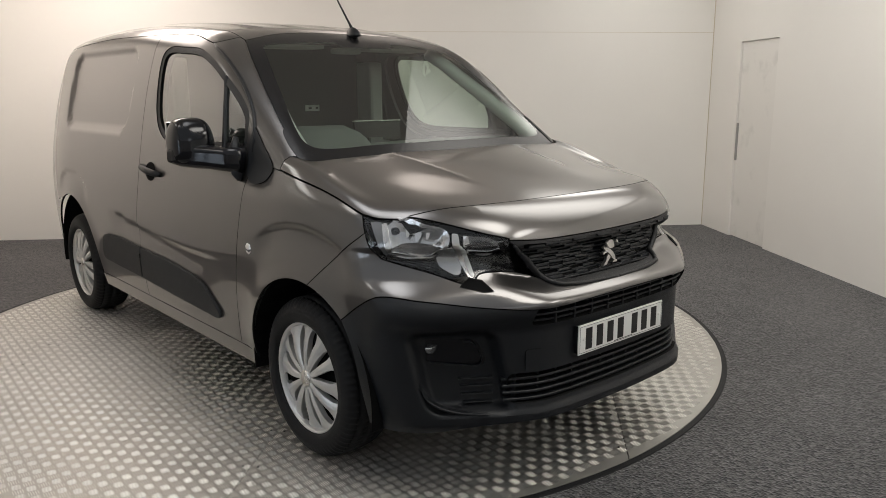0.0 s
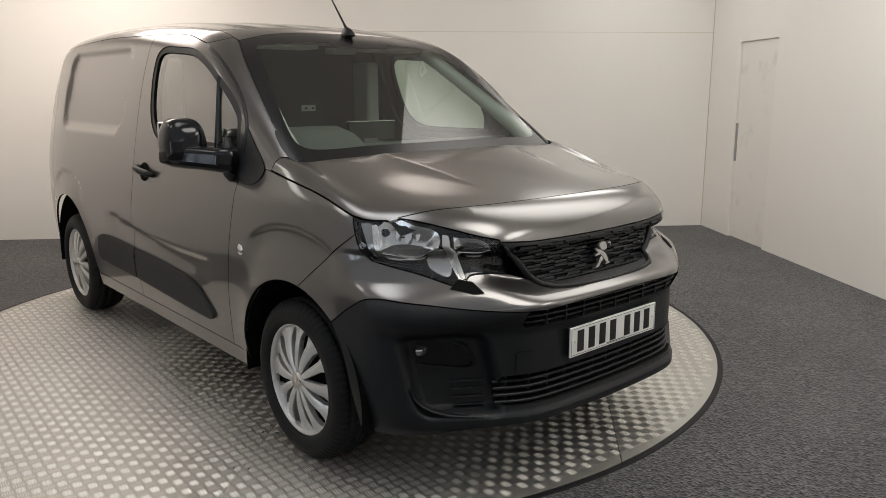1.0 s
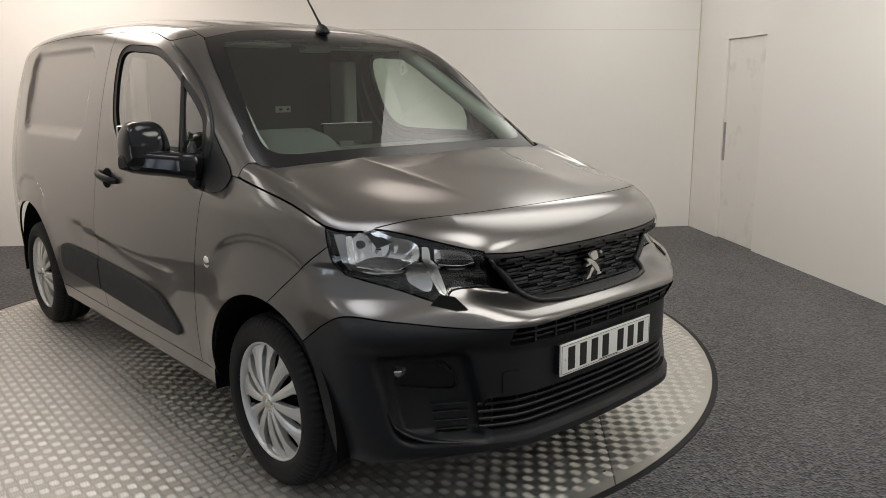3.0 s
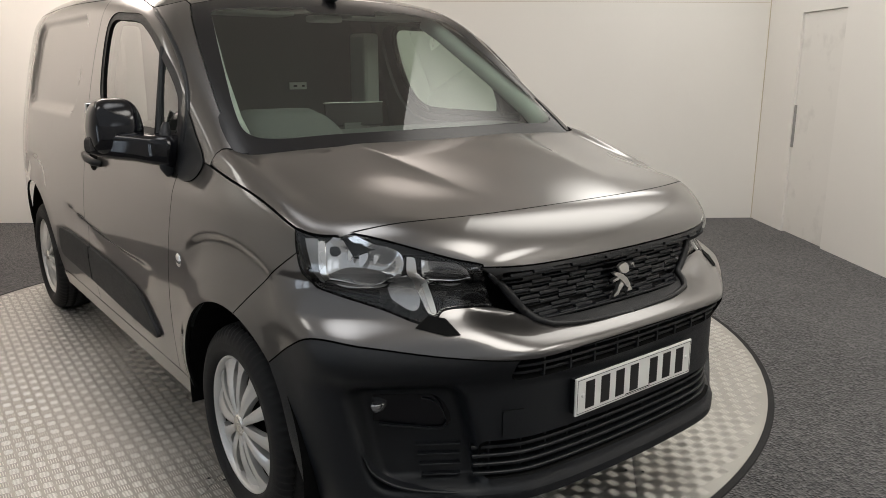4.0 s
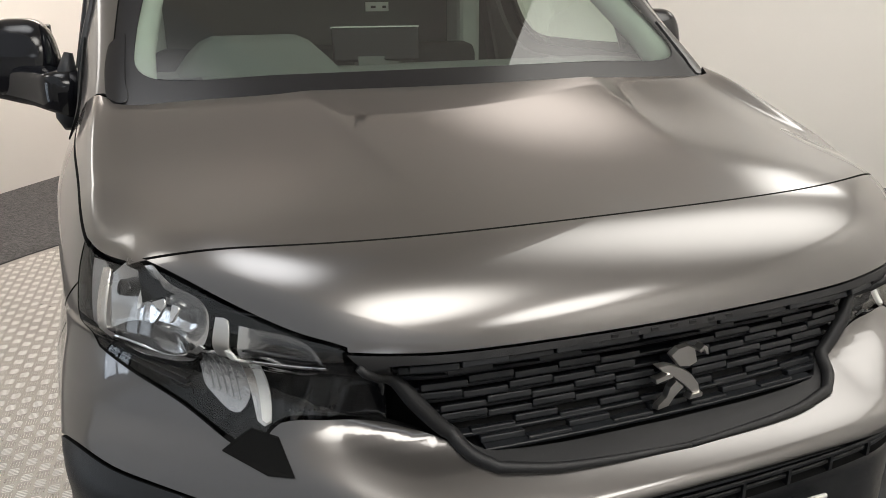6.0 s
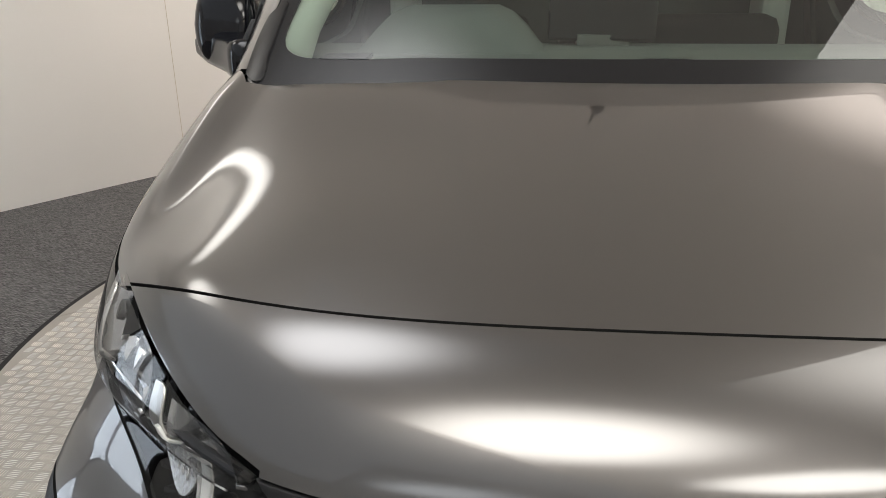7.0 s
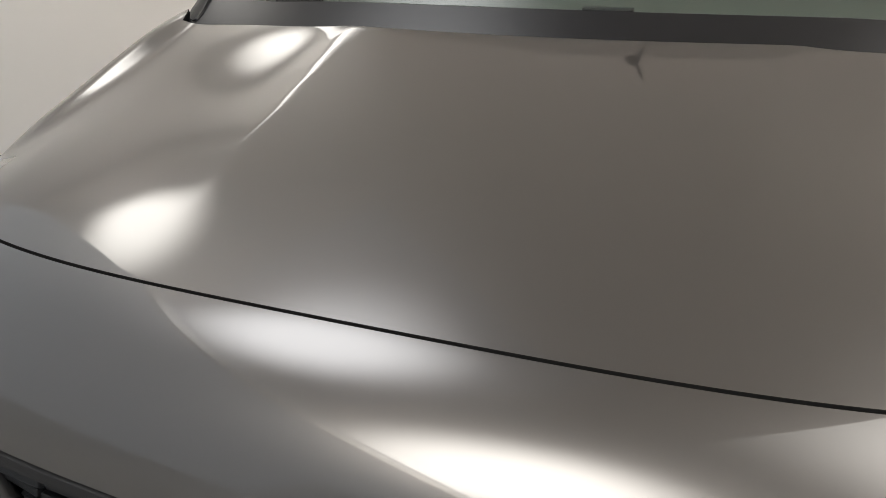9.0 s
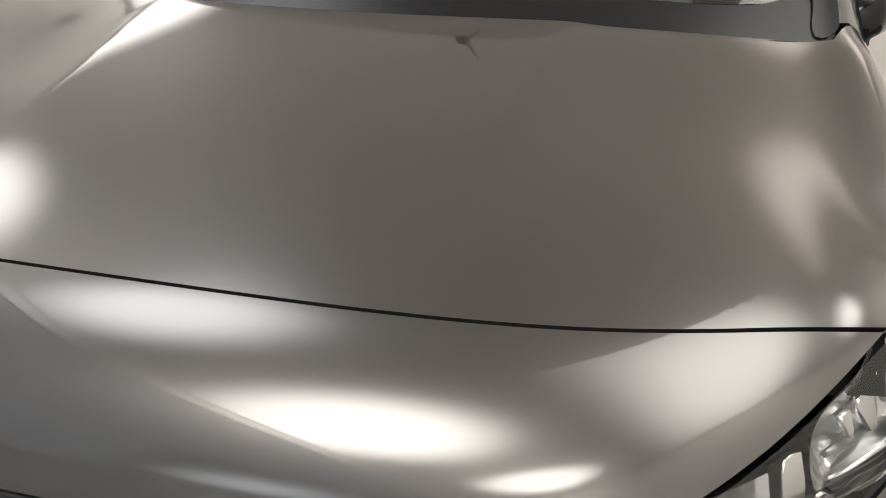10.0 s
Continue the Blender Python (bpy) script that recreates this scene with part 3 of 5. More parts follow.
def fill(loops, gap):
    """Triangles over the first loop less the others."""
    outer = loops[0]
    lo, hi = outer.min(0), outer.max(0)
    nx, ny = int((hi[0] - lo[0]) / gap) + 2, int((hi[1] - lo[1]) / gap) + 2
    g = np.stack(np.meshgrid(lo[0] + gap * np.arange(nx), lo[1] + gap * np.arange(ny)), -1).reshape(-1, 2)
    keep = inside(g, outer)
    for h in loops[1:]:
        keep &= ~inside(g, h)
    g = g[keep]
    for h in loops:
        if len(g):
            g = g[far(g, h) > 0.5 * gap]
    pts, edges = [], []
    for h in loops:
        s = len(pts)
        pts += [Vector(p) for p in h]
        edges += [(s + i, s + (i + 1) % len(h)) for i in range(len(h))]
    pts += [Vector(p) for p in g]
    vs, _, fs, *_ = delaunay_2d_cdt(pts, edges, [], 0, 1e-6)
    vs = np.array([tuple(v) for v in vs])
    fs = np.array([tuple(f) for f in fs])
    c = vs[fs].mean(1)
    keep = inside(c, outer)
    for h in loops[1:]:
        keep &= ~inside(c, h)
    return vs, fs[keep]


def panel(name, loop, view, field, mat, parent, holes=(), gap=0.025, seam=0.002, rim=0.012, lift=0.0, flip=False, label="", relief=None, both=False):
    """A sheet of the shell inside a loop of places, with its edges turned in. flip: the twin on the other flank."""
    uv = VIEWS[view][0]
    loops = [inset(uv(loop), seam)] + [inset(uv(h), -seam) for h in holes]
    q, fs = fill(loops, gap)
    p = onto(view, field, q)
    nrm = slope(field, p)
    p = p + nrm * lift
    if relief is not None:
        p = p + nrm * relief(p)[:, None]
        nrm = None
    # faces look outwards
    tri = p[fs]
    out = np.cross(tri[:, 1] - tri[:, 0], tri[:, 2] - tri[:, 0])
    ref = slope(field, tri.mean(1))
    bad = (out * ref).sum(1) < 0
    fs = np.where(bad[:, None], fs[:, ::-1], fs)
    if nrm is None:
        nrm = np.zeros_like(p)
        tri = p[fs]
        out = np.cross(tri[:, 1] - tri[:, 0], tri[:, 2] - tri[:, 0])
        for k in range(3):
            np.add.at(nrm, fs[:, k], out)
        nrm /= np.linalg.norm(nrm, axis=1, keepdims=True) + 1e-12
    faces = [tuple(f) for f in fs]
    if rim:
        e = np.concatenate([fs[:, [0, 1]], fs[:, [1, 2]], fs[:, [2, 0]]])
        have = set(map(tuple, e))
        border = [(a, b) for a, b in have if (b, a) not in have]
        idx = sorted({v for ab in border for v in ab})
        at = {v: i for i, v in enumerate(idx)}
        n0 = len(p)
        top_ring, low_ring = p[idx], p[idx] - nrm[idx] * rim
        side = np.zeros((len(idx), 3))
        for a, b in border:
            s = np.cross(p[b] - p[a], nrm[a])
            side[at[a]] += s
            side[at[b]] += s
        side /= np.linalg.norm(side, axis=1, keepdims=True) + 1e-12
        k = len(idx)
        p = np.concatenate([p, top_ring, low_ring])
        edge = nrm[idx] + 0.8 * side
        edge /= np.linalg.norm(edge, axis=1, keepdims=True)
        nrm = np.concatenate([nrm, edge, side])
        faces += [(n0 + at[b], n0 + at[a], n0 + k + at[a], n0 + k + at[b]) for a, b in border]
    sets = [(p, faces, nrm)]
    m = np.array([-1.0, 1, 1])
    if flip:
        sets = [(p * m, [f[::-1] for f in faces], nrm * m)]
    # turned-in edges of paint and plastic coloured near-black as seam shade
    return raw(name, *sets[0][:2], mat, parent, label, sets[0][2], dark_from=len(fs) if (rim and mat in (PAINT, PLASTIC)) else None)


def line(view, field, points, gap=0.02):
    """A smooth line drawn in a view, laid onto the field."""
    return onto(view, field, curve(points, gap))


# ---- seams of the van, on its +x flank ----
xs_half = np.linspace(0, 1, 40)
SHUT = np.stack([0.735 * xs_half, -0.607 + 0.0175 * (0.735 * xs_half)**2 + 0.5055 * (0.735 * xs_half)**4], 1)
SHUT = onto("top", lower, SHUT)                                   # bonnet front, middle to corner
HOOD_SIDE_A = line("top", lower, [(0.735, -0.450), (0.762, -0.405), (0.782, -0.365), (0.797, -0.322)])
HOOD_SIDE_B = line("side", lower, [(HOOD_SIDE_A[-1, 1], HOOD_SIDE_A[-1, 2]), (-0.20, 1.042), (-0.06, 1.076), (0.200, 1.121)])
HOOD_SIDE = np.concatenate([HOOD_SIDE_A, HOOD_SIDE_B[1:]])
HOOD_END = line("top", lower, [(HOOD_SIDE[-1, 0], HOOD_SIDE[-1, 1]), (0.800, 0.196), (0.770, 0.172), (0.745, 0.122)])
WSB = np.stack([0.745 * xs_half[::-1], 0.064 + 0.09 * (0.745 * xs_half[::-1])**2 + 0.014 * (0.745 * xs_half[::-1])**4], 1)
WSB = onto("top", lower, WSB)                                     # bonnet rear, corner to middle
LAMP_TOP = line("nose", lower, [(0.735, 0.309), (0.62, 0.165), (0.54, 0.085), (0.476, 0.042)])
LIP_LOW = line("front", lower, [(0.476, 0.927), (0.35, 0.918), (0.18, 0.915), (0.0, 0.914)])
ARCH_F, ARCH_R = (-0.025, 0.315, 0.415), (2.80, 0.325, 0.45)


def arch(a, lo, hi, grow=0.0):
    """Wheel arch edge from angle lo to hi, degrees from rearwards level."""
    t = np.radians(np.linspace(lo, hi, 30))
    return onto("side", lower, np.stack([a[0] + (a[2] + grow) * np.cos(t), a[1] + (a[2] + grow) * np.sin(t)], 1))


def around(points, gap=0.015):
    """A line given by rough places, laid onto the nose."""
    q = [(float(math.atan2(p[0], 0.1 - p[1]) * 0.9), p[2], *p[3:]) for p in points]
    return onto("wrap", lower, curve(q, gap))


DOOR_FRONT = line("side", cabin, [(0.545, 0.330), (0.51, 0.60), (0.425, 1.03), (0.405, 1.14)])
DOOR_TOP_A = line("side", cabin, [(0.405, 1.14), (0.425, 1.275), (0.53, 1.40), (0.73, 1.545), (0.95, 1.645)])
DOOR_TOP_B = line("side", cabin, [(0.95, 1.645), (1.20, 1.695), (1.57, 1.715)])
DOOR_REAR = line("side", cabin, [(1.57, 1.715), (1.60, 1.46), (1.597, 1.0), (1.645, 0.70), (1.63, 0.330)])
DOOR_SILL = line("side", cabin, [(1.63, 0.330), (1.1, 0.330), (0.545, 0.330)])
WINDOW = ring(line("side", cabin, [(0.475, 1.185, 1), (0.465, 1.24), (0.50, 1.345), (0.74, 1.505), (1.0, 1.612), (1.25, 1.638), (1.40, 1.638), (1.465, 1.585),
                                   (1.455, 1.40), (1.40, 1.27), (1.30, 1.20), (1.15, 1.182), (0.475, 1.185, 1)], 0.012))
GLASS_SIDE = line("diag", cabin, [(0.628, 1.150), (0.745, 1.29), (0.87, 1.455), (0.985, 1.612), (1.02, 1.655)])
GLASS_TOP = line("front", cabin, [(GLASS_SIDE[-1, 0], GLASS_SIDE[-1, 2]), (0.42, 1.692), (0.2, 1.704), (0.0, 1.707)])
GLASS_LOW = onto("front", cabin, np.stack([np.linspace(0, GLASS_SIDE[0, 0], 40), 1.15 + 0.0 * xs_half], 1))
ROOF_SIDE = line("top", cabin, [(0.612, 0.875), (0.605, 1.5), (0.60, 2.4), (0.585, 3.25)])
QUARTER_TOP = line("side", cabin, [(1.57, 1.715), (2.4, 1.728), (3.15, 1.700)])
LAMP_OUT = around([tuple(HOOD_SIDE_A[-1]), (0.812, -0.355, 0.945), (0.812, -0.385, 0.895), (0.803, -0.426, 0.860)])
LAMP_LOW = around([(0.803, -0.426, 0.860), (0.75, -0.50, 0.838), (0.682, -0.564, 0.815), (0.605, -0.63, 0.786), (0.580, -0.65, 0.788), (0.562, -0.665, 0.812), (0.50, -0.69, 0.814), (0.425, -0.71, 0.806)])
LAMP_IN = around([(0.425, -0.71, 0.806), (0.450, -0.716, 0.86), (0.476, -0.716, 0.927)])
GRILLE_SIDE = around([(0.476, -0.716, 0.927), (0.448, -0.72, 0.900), (0.405, -0.73, 0.857), (0.362, -0.75, 0.801), (0.330, -0.77, 0.768), (0.290, -0.795, 0.754, 1)])
GRILLE_LOW = around([(0.290, -0.795, 0.754), (0.20, -0.81, 0.748), (0.0, -0.82, 0.745)])
BUMPER_LINE = around([(0.812, -0.355, 0.945), (0.855, -0.258, 0.865), (0.895, -0.095, 0.724)])
BLACK_LINE = around([(0.878, -0.292, 0.632), (0.87, -0.40, 0.708), (0.857, -0.487, 0.748), (0.80, -0.62, 0.742), (0.63, -0.78, 0.715), (0.44, -0.854, 0.701), (0.2, -0.88, 0.708), (0.0, -0.885, 0.711)])


def sweep(name, pts, high, deep, mat, parent, out=0.0, flip=False, label=""):
    """A flat bar along a level line: high upwards, deep inwards."""
    pts = np.asarray(pts, float)
    t = np.gradient(pts, axis=0)
    t /= np.linalg.norm(t, axis=1, keepdims=True)
    side = np.cross(t, (0.0, 0, 1))
    side /= np.linalg.norm(side, axis=1, keepdims=True)
    if (side[len(pts) // 2, 1]) > 0:
        side = -side
    e = 0.22 * high
    prof = [(0, -high / 2 + e), (0, high / 2 - e), (-e, high / 2), (-deep, high / 2), (-deep, -high / 2), (-e, -high / 2)]
    vs = np.concatenate([pts + side * (out + o) + np.array([0, 0, u]) for o, u in prof])
    n, k = len(pts), len(prof)
    fs = [(j * n + i, j * n + i + 1, ((j + 1) % k) * n + i + 1, ((j + 1) % k) * n + i) for j in range(k) for i in range(n - 1)]
    fs += [tuple(j * n for j in range(k)), tuple(j * n + n - 1 for j in range(k))[::-1]]
    if flip:
        vs = vs * np.array([-1.0, 1, 1])
        fs = [f[::-1] for f in fs]
    return raw(name, vs, fs, mat, parent, label, smooth=False)


def level(z, x0, x1, field=None, n=30):
    x = np.linspace(x0, x1, n)
    return onto("front", field or lower, np.stack([x, x * 0 + z], 1))

# ---- the van ----
van = thing("van", "metallic grey panel van with black bumper parked on a turntable", "van")
panel("bonnet", ring(SHUT, HOOD_SIDE, HOOD_END, WSB, mirrored(WSB), mirrored(HOOD_END), mirrored(HOOD_SIDE), mirrored(SHUT)), "top", lower, PAINT, van, gap=0.014, seam=0.0028, rim=0.016)
# added near-black sheet below the bonnet, stands for the shade in its shut lines
panel("bonnet_shade", ring(*[s for s in (SHUT * np.array([1, 1, 1]) + np.array([0, -0.05, 0]), HOOD_SIDE, HOOD_END, WSB, mirrored(WSB), mirrored(HOOD_END), mirrored(HOOD_SIDE), mirrored(SHUT + np.array([0, -0.05, 0])))]), "top", lower, DARK, van, gap=0.04, seam=0.0, rim=0, lift=-0.020)
panel("nose_panel", ring(SHUT, LAMP_TOP, LIP_LOW, mirrored(LIP_LOW), mirrored(LAMP_TOP), mirrored(SHUT)), "nose", lower, PAINT, van, gap=0.016, seam=0.002)
panel("roof", ring(GLASS_TOP[::-1], ROOF_SIDE, onto("top", cabin, np.stack([np.linspace(0.585, 0, 20), 3.25 + 0.06 * xs_half[:20]], 1)),
                   onto("top", cabin, np.stack([np.linspace(0, -0.585, 20), 3.25 + 0.06 * xs_half[:20][::-1]], 1)), mirrored(ROOF_SIDE), mirrored(GLASS_TOP[::-1])),
      "top", cabin, PAINT, van, gap=0.05)

# windscreen: clear middle, black band round it
screen = ring(GLASS_LOW, GLASS_SIDE, GLASS_TOP, mirrored(GLASS_TOP), mirrored(GLASS_SIDE), mirrored(GLASS_LOW))
clear_half = line("front", cabin, [(0.0, 1.205), (0.40, 1.203), (0.63, 1.198), (0.690, 1.218), (0.690, 1.27), (0.655, 1.38), (0.575, 1.60), (0.555, 1.628), (0.50, 1.640), (0.17, 1.658), (0.15, 1.635, 1), (0.0, 1.636)], 0.015)
clear = ring(clear_half, mirrored(clear_half))
windscreen = panel("windscreen", clear, "front", cabin, GLASS, van, gap=0.05, seam=0, rim=0, label="green-tinted windscreen glass")
windscreen.visible_shadow = False
panel("windscreen_band", screen, "front", cabin, BAND, windscreen, holes=[clear], gap=0.05, seam=0.001, rim=0.006)

ARCH_UP = arch(ARCH_F, 100, 0)
ARCH_MID = arch(ARCH_F, 131, 100)
fender_top = np.linspace(DOOR_FRONT[-1], HOOD_SIDE[-1], 20)
fender_top = onto("side", lower, fender_top[:, [1, 2]])
fender = ring(line("side", lower, [(0.39, 0.318), (0.46, 0.33), (0.545, 0.330)]), DOOR_FRONT, fender_top, HOOD_SIDE_B[::-1], LAMP_OUT[:-8], BUMPER_LINE, ARCH_UP)
pillar = ring(HOOD_END, GLASS_SIDE[2:], ROOF_SIDE[:1], DOOR_TOP_A[::-1], fender_top)
rail = ring(DOOR_TOP_B, QUARTER_TOP, ROOF_SIDE[::-1])
quarter = ring(DOOR_REAR, line("side", cabin, [(1.63, 0.330), (2.355, 0.330)]), arch(ARCH_R, 179, 0), line("side", cabin, [(3.25, 0.33), (3.36, 0.36), (3.40, 0.7), (3.38, 1.3), (3.15, 1.700)]), QUARTER_TOP[::-1])
door_loop = ring(DOOR_FRONT, DOOR_TOP_A, DOOR_TOP_B, DOOR_REAR, DOOR_SILL)
sill = ring(line("side", cabin, [(0.40, 0.255), (1.3, 0.255), (2.36, 0.255)]), line("side", cabin, [(2.36, 0.33), (1.3, 0.33), (0.40, 0.33)]))
for other in (False, True):
    panel("front_fender", fender, "side", lower, PAINT, van, flip=other, gap=0.0105)
    panel("windscreen_pillar", pillar, "diag", cabin, PAINT, van, flip=other, gap=0.022)
    panel("roof_rail", rail, "rail", cabin, PAINT, van, flip=other, gap=0.03)
    panel("side_panel", quarter, "side", cabin, PAINT, van, flip=other, gap=0.025)
    panel("sill", sill, "side", cabin, PAINT, van, flip=other, gap=0.03)
    door_part = panel("front_door", door_loop, "side", cabin, PAINT, van, holes=[WINDOW], flip=other, gap=0.012)
    pane = panel("door_window", WINDOW, "side", cabin, SIDE_GLASS, door_part, flip=other, gap=0.06, seam=0.0, rim=0, lift=-0.012)
    pane.visible_shadow = False

BLACK_LOW = around([(0.828, -0.373, 0.25), (0.805, -0.503, 0.257), (0.71, -0.632, 0.268), (0.52, -0.772, 0.296), (0.25, -0.87, 0.300), (0.0, -0.87, 0.300)])
BLACK_ARCH = line("side", lower, [(-0.297, 0.628), (-0.345, 0.548), (-0.375, 0.42), (-0.373, 0.25)], 0.02)
GRILLE_WING = around([(0.425, -0.71, 0.806), (0.375, -0.76, 0.786), (0.290, -0.795, 0.754)])
cover_half = [LAMP_OUT[-9:], LAMP_LOW, GRILLE_WING, GRILLE_LOW]
cover_low = [BLACK_LINE[::-1], ARCH_MID, BUMPER_LINE[::-1]]
panel("bumper_cover", ring(*cover_half, *[mirrored(s) for s in cover_half[::-1]], *[mirrored(s) for s in cover_low[::-1]], *cover_low), "wrap", lower, PAINT, van, gap=0.010, label="grey painted upper part of the bumper")


def rounded(x0, x1, z0, z1, r=0.02):
    """A rounded opening in the nose."""
    pts = []
    for cx, cz, a0 in ((x1 - r, z1 - r, 0), (x0 + r, z1 - r, 90), (x0 + r, z0 + r, 180), (x1 - r, z0 + r, 270)):
        for k in range(5):
            a = math.radians(a0 + 22.5 * k)
            pts.append((cx + r * math.cos(a), cz + r * math.sin(a)))
    pts.append(pts[0])
    q = []
    for a, b in zip(pts, pts[1:]):
        n = max(1, int(math.dist(a, b) / 0.02))
        q += [(a[0] + (b[0] - a[0]) * k / n, a[1] + (b[1] - a[1]) * k / n) for k in range(n)]
    return onto("front", lower, np.array(q))


def bumper_relief(p):
    """Pockets round the fog lamps and a lip along the bottom."""
    u, z = np.abs(p[:, 0]), p[:, 2]
    slant = (u - 0.655) - 0.20 * (z - 0.5)
    d = np.hypot(np.maximum(np.abs(slant) - 0.088, 0), np.maximum(np.abs(z - 0.480) - 0.105, 0)) - 0.042
    hollow = -0.055 * (1 - step(-0.030, 0.004, d))
    lip = 0.012 * step(0.345, 0.325, z) * step(0.62, 0.50, u)
    brow = 0.006 * np.exp(-((z - 0.665) / 0.02) ** 2) * step(0.50, 0.58, u) * step(0.86, 0.80, u)
    return hollow + lip + brow


UP_HOLE, LOW_HOLE = rounded(-0.452, 0.452, 0.640, 0.702, 0.018), rounded(-0.515, 0.515, 0.364, 0.466, 0.018)
black_half = [BLACK_LINE[::-1], BLACK_ARCH, BLACK_LOW]
bumper = panel("bumper", ring(*black_half, *[mirrored(s) for s in black_half[::-1]]), "wrap", lower, PLASTIC, van, holes=[UP_HOLE, LOW_HOLE], gap=0.011, rim=0.035, relief=bumper_relief, label="matt black plastic front bumper")
LAMP_EDGE = ring(LAMP_TOP, LAMP_IN[::-1], LAMP_LOW[::-1], LAMP_OUT[::-1], HOOD_SIDE_A[::-1])


# ---- wheels ----
def wheel(at, flip):
    """Steel wheel with a silver twelve-spoke cover and a road tyre; its face looks along +x."""
    bm = bmesh.new()
    spin(bm, [(-0.10, 0.22), (0.008, 0.215), (0.008, 0.0005)], 40)
    w = part("wheel", bm, DARK, van, "road wheel with a silver spoked cover")
    w.location = at
    if flip:
        w.rotation_euler = (0, 0, math.pi)
    prof = [(0.030, 0.218), (0.046, 0.221), (0.056, 0.228), (0.062, 0.236), (0.066, 0.248), (0.065, 0.262), (0.0655, 0.264), (0.060, 0.284), (0.052, 0.300), (0.040, 0.311), (0.026, 0.3175),
            (0.022, 0.3185), (0.021, 0.312), (0.012, 0.312), (0.011, 0.3205), (-0.025, 0.322), (-0.026, 0.314), (-0.034, 0.314), (-0.035, 0.322),
            (-0.075, 0.322), (-0.076, 0.314), (-0.084, 0.314), (-0.085, 0.3205), (-0.12, 0.317), (-0.145, 0.305), (-0.16, 0.28), (-0.16, 0.205)]
    steps = 216
    bm = bmesh.new()
    rows = []
    for i in range(steps):
        a = 2 * math.pi * i / steps
        row = []
        for p, r in prof:
            cut = 0.008 if (i % 3 == 0 and 0.296 < r and (p > 0.02 or p < -0.08)) else (0.0025 if (i % 3 == 1 and r > 0.3195) else 0.0)
            row.append(bm.verts.new((p, (r - cut) * math.cos(a), (r - cut) * math.sin(a))))
        rows.append(row)
    for i in range(steps):
        for j in range(len(prof) - 1):
            bm.faces.new((rows[i][j], rows[i][j + 1], rows[(i + 1) % steps][j + 1], rows[(i + 1) % steps][j]))
    part("tyre", bm, RUBBER, w, "black road tyre", False).data.shade_smooth()
    bm = bmesh.new()
    spin(bm, [(0.024, 0.208), (0.038, 0.211), (0.046, 0.215), (0.049, 0.220), (0.046, 0.2245), (0.034, 0.224), (0.020, 0.21)], 72)
    cover = part("wheel_cover", bm, SILVER, w, "silver spoked plastic cover", True)
    for k in range(12):
        base = 2 * math.pi * k / 12 + (0.012 if k % 2 else -0.012)
        lean = 0.05
        bm = bmesh.new()
        grid = []
        for i in range(9):
            s = i / 8
            r = 0.030 + (0.212 - 0.030) * s
            flare = max(0.0, (s - 0.74) / 0.26)
            half = 0.010 + (0.014 if k % 2 else 0.019) * s + 0.024 * flare ** 1.6
            mid = base + lean * (1 - s) ** 1.5 + (0.10 if k % 2 else -0.03) * (s - 0.5)
            line_ = []
            for j in range(5):
                u = (j - 2) / 2
                a = mid + u * half / r
                h = 0.054 - 0.018 * s * s + 0.006 * math.sin(math.pi * min(1, s * 1.1)) - 0.010 * max(0.0, u if k % 2 else -u) * s - 0.003 * abs(u) ** 4 - (0.004 if k % 2 else 0.0) * s
                line_.append(bm.verts.new((h, r * math.cos(a), r * math.sin(a))))
            grid.append(line_)
        for g, h in zip(grid, grid[1:]):
            for j in range(4):
                bm.faces.new((g[j], g[j + 1], h[j + 1], h[j]))
        edge = [e for e in bm.edges if e.is_boundary]
        out = bmesh.ops.extrude_edge_only(bm, edges=edge)
        for v in [v for v in out["geom"] if isinstance(v, bmesh.types.BMVert)]:
            v.co.x -= 0.022
        bmesh.ops.recalc_face_normals(bm, faces=bm.faces[:])
        part("spoke", bm, SILVER, cover, smooth=False)
    bm = bmesh.new()
    spin(bm, [(0.040, 0.036), (0.056, 0.034), (0.060, 0.028), (0.061, 0.0005)], 28)
    part("centre_cap", bm, SATIN, cover, smooth=True)
    return w


for fx in (-1, 1):
    for wy in (0.0, WHEELBASE):
        wheel((fx * 0.808, wy, WHEEL_Z), fx < 0)
        bm = bmesh.new()
        steps = 28
        a, b = [], []
        rr = (ARCH_F if wy == 0 else ARCH_R)
        for i in range(steps + 1):
            t = math.radians(-8 + 196 * i / steps)
            c, s = rr[0] + (rr[2] + 0.012) * math.cos(t), rr[1] + (rr[2] + 0.012) * math.sin(t)
            a.append(bm.verts.new((fx * 0.52, c, s)))
            b.append(bm.verts.new((fx * (0.872 if wy == 0 else 0.842), c, s)))
        for i in range(steps):
            bm.faces.new((a[i], a[i + 1], b[i + 1], b[i]))
        bm.faces.new(a)
        part("wheel_arch_liner", bm, DARK, van)


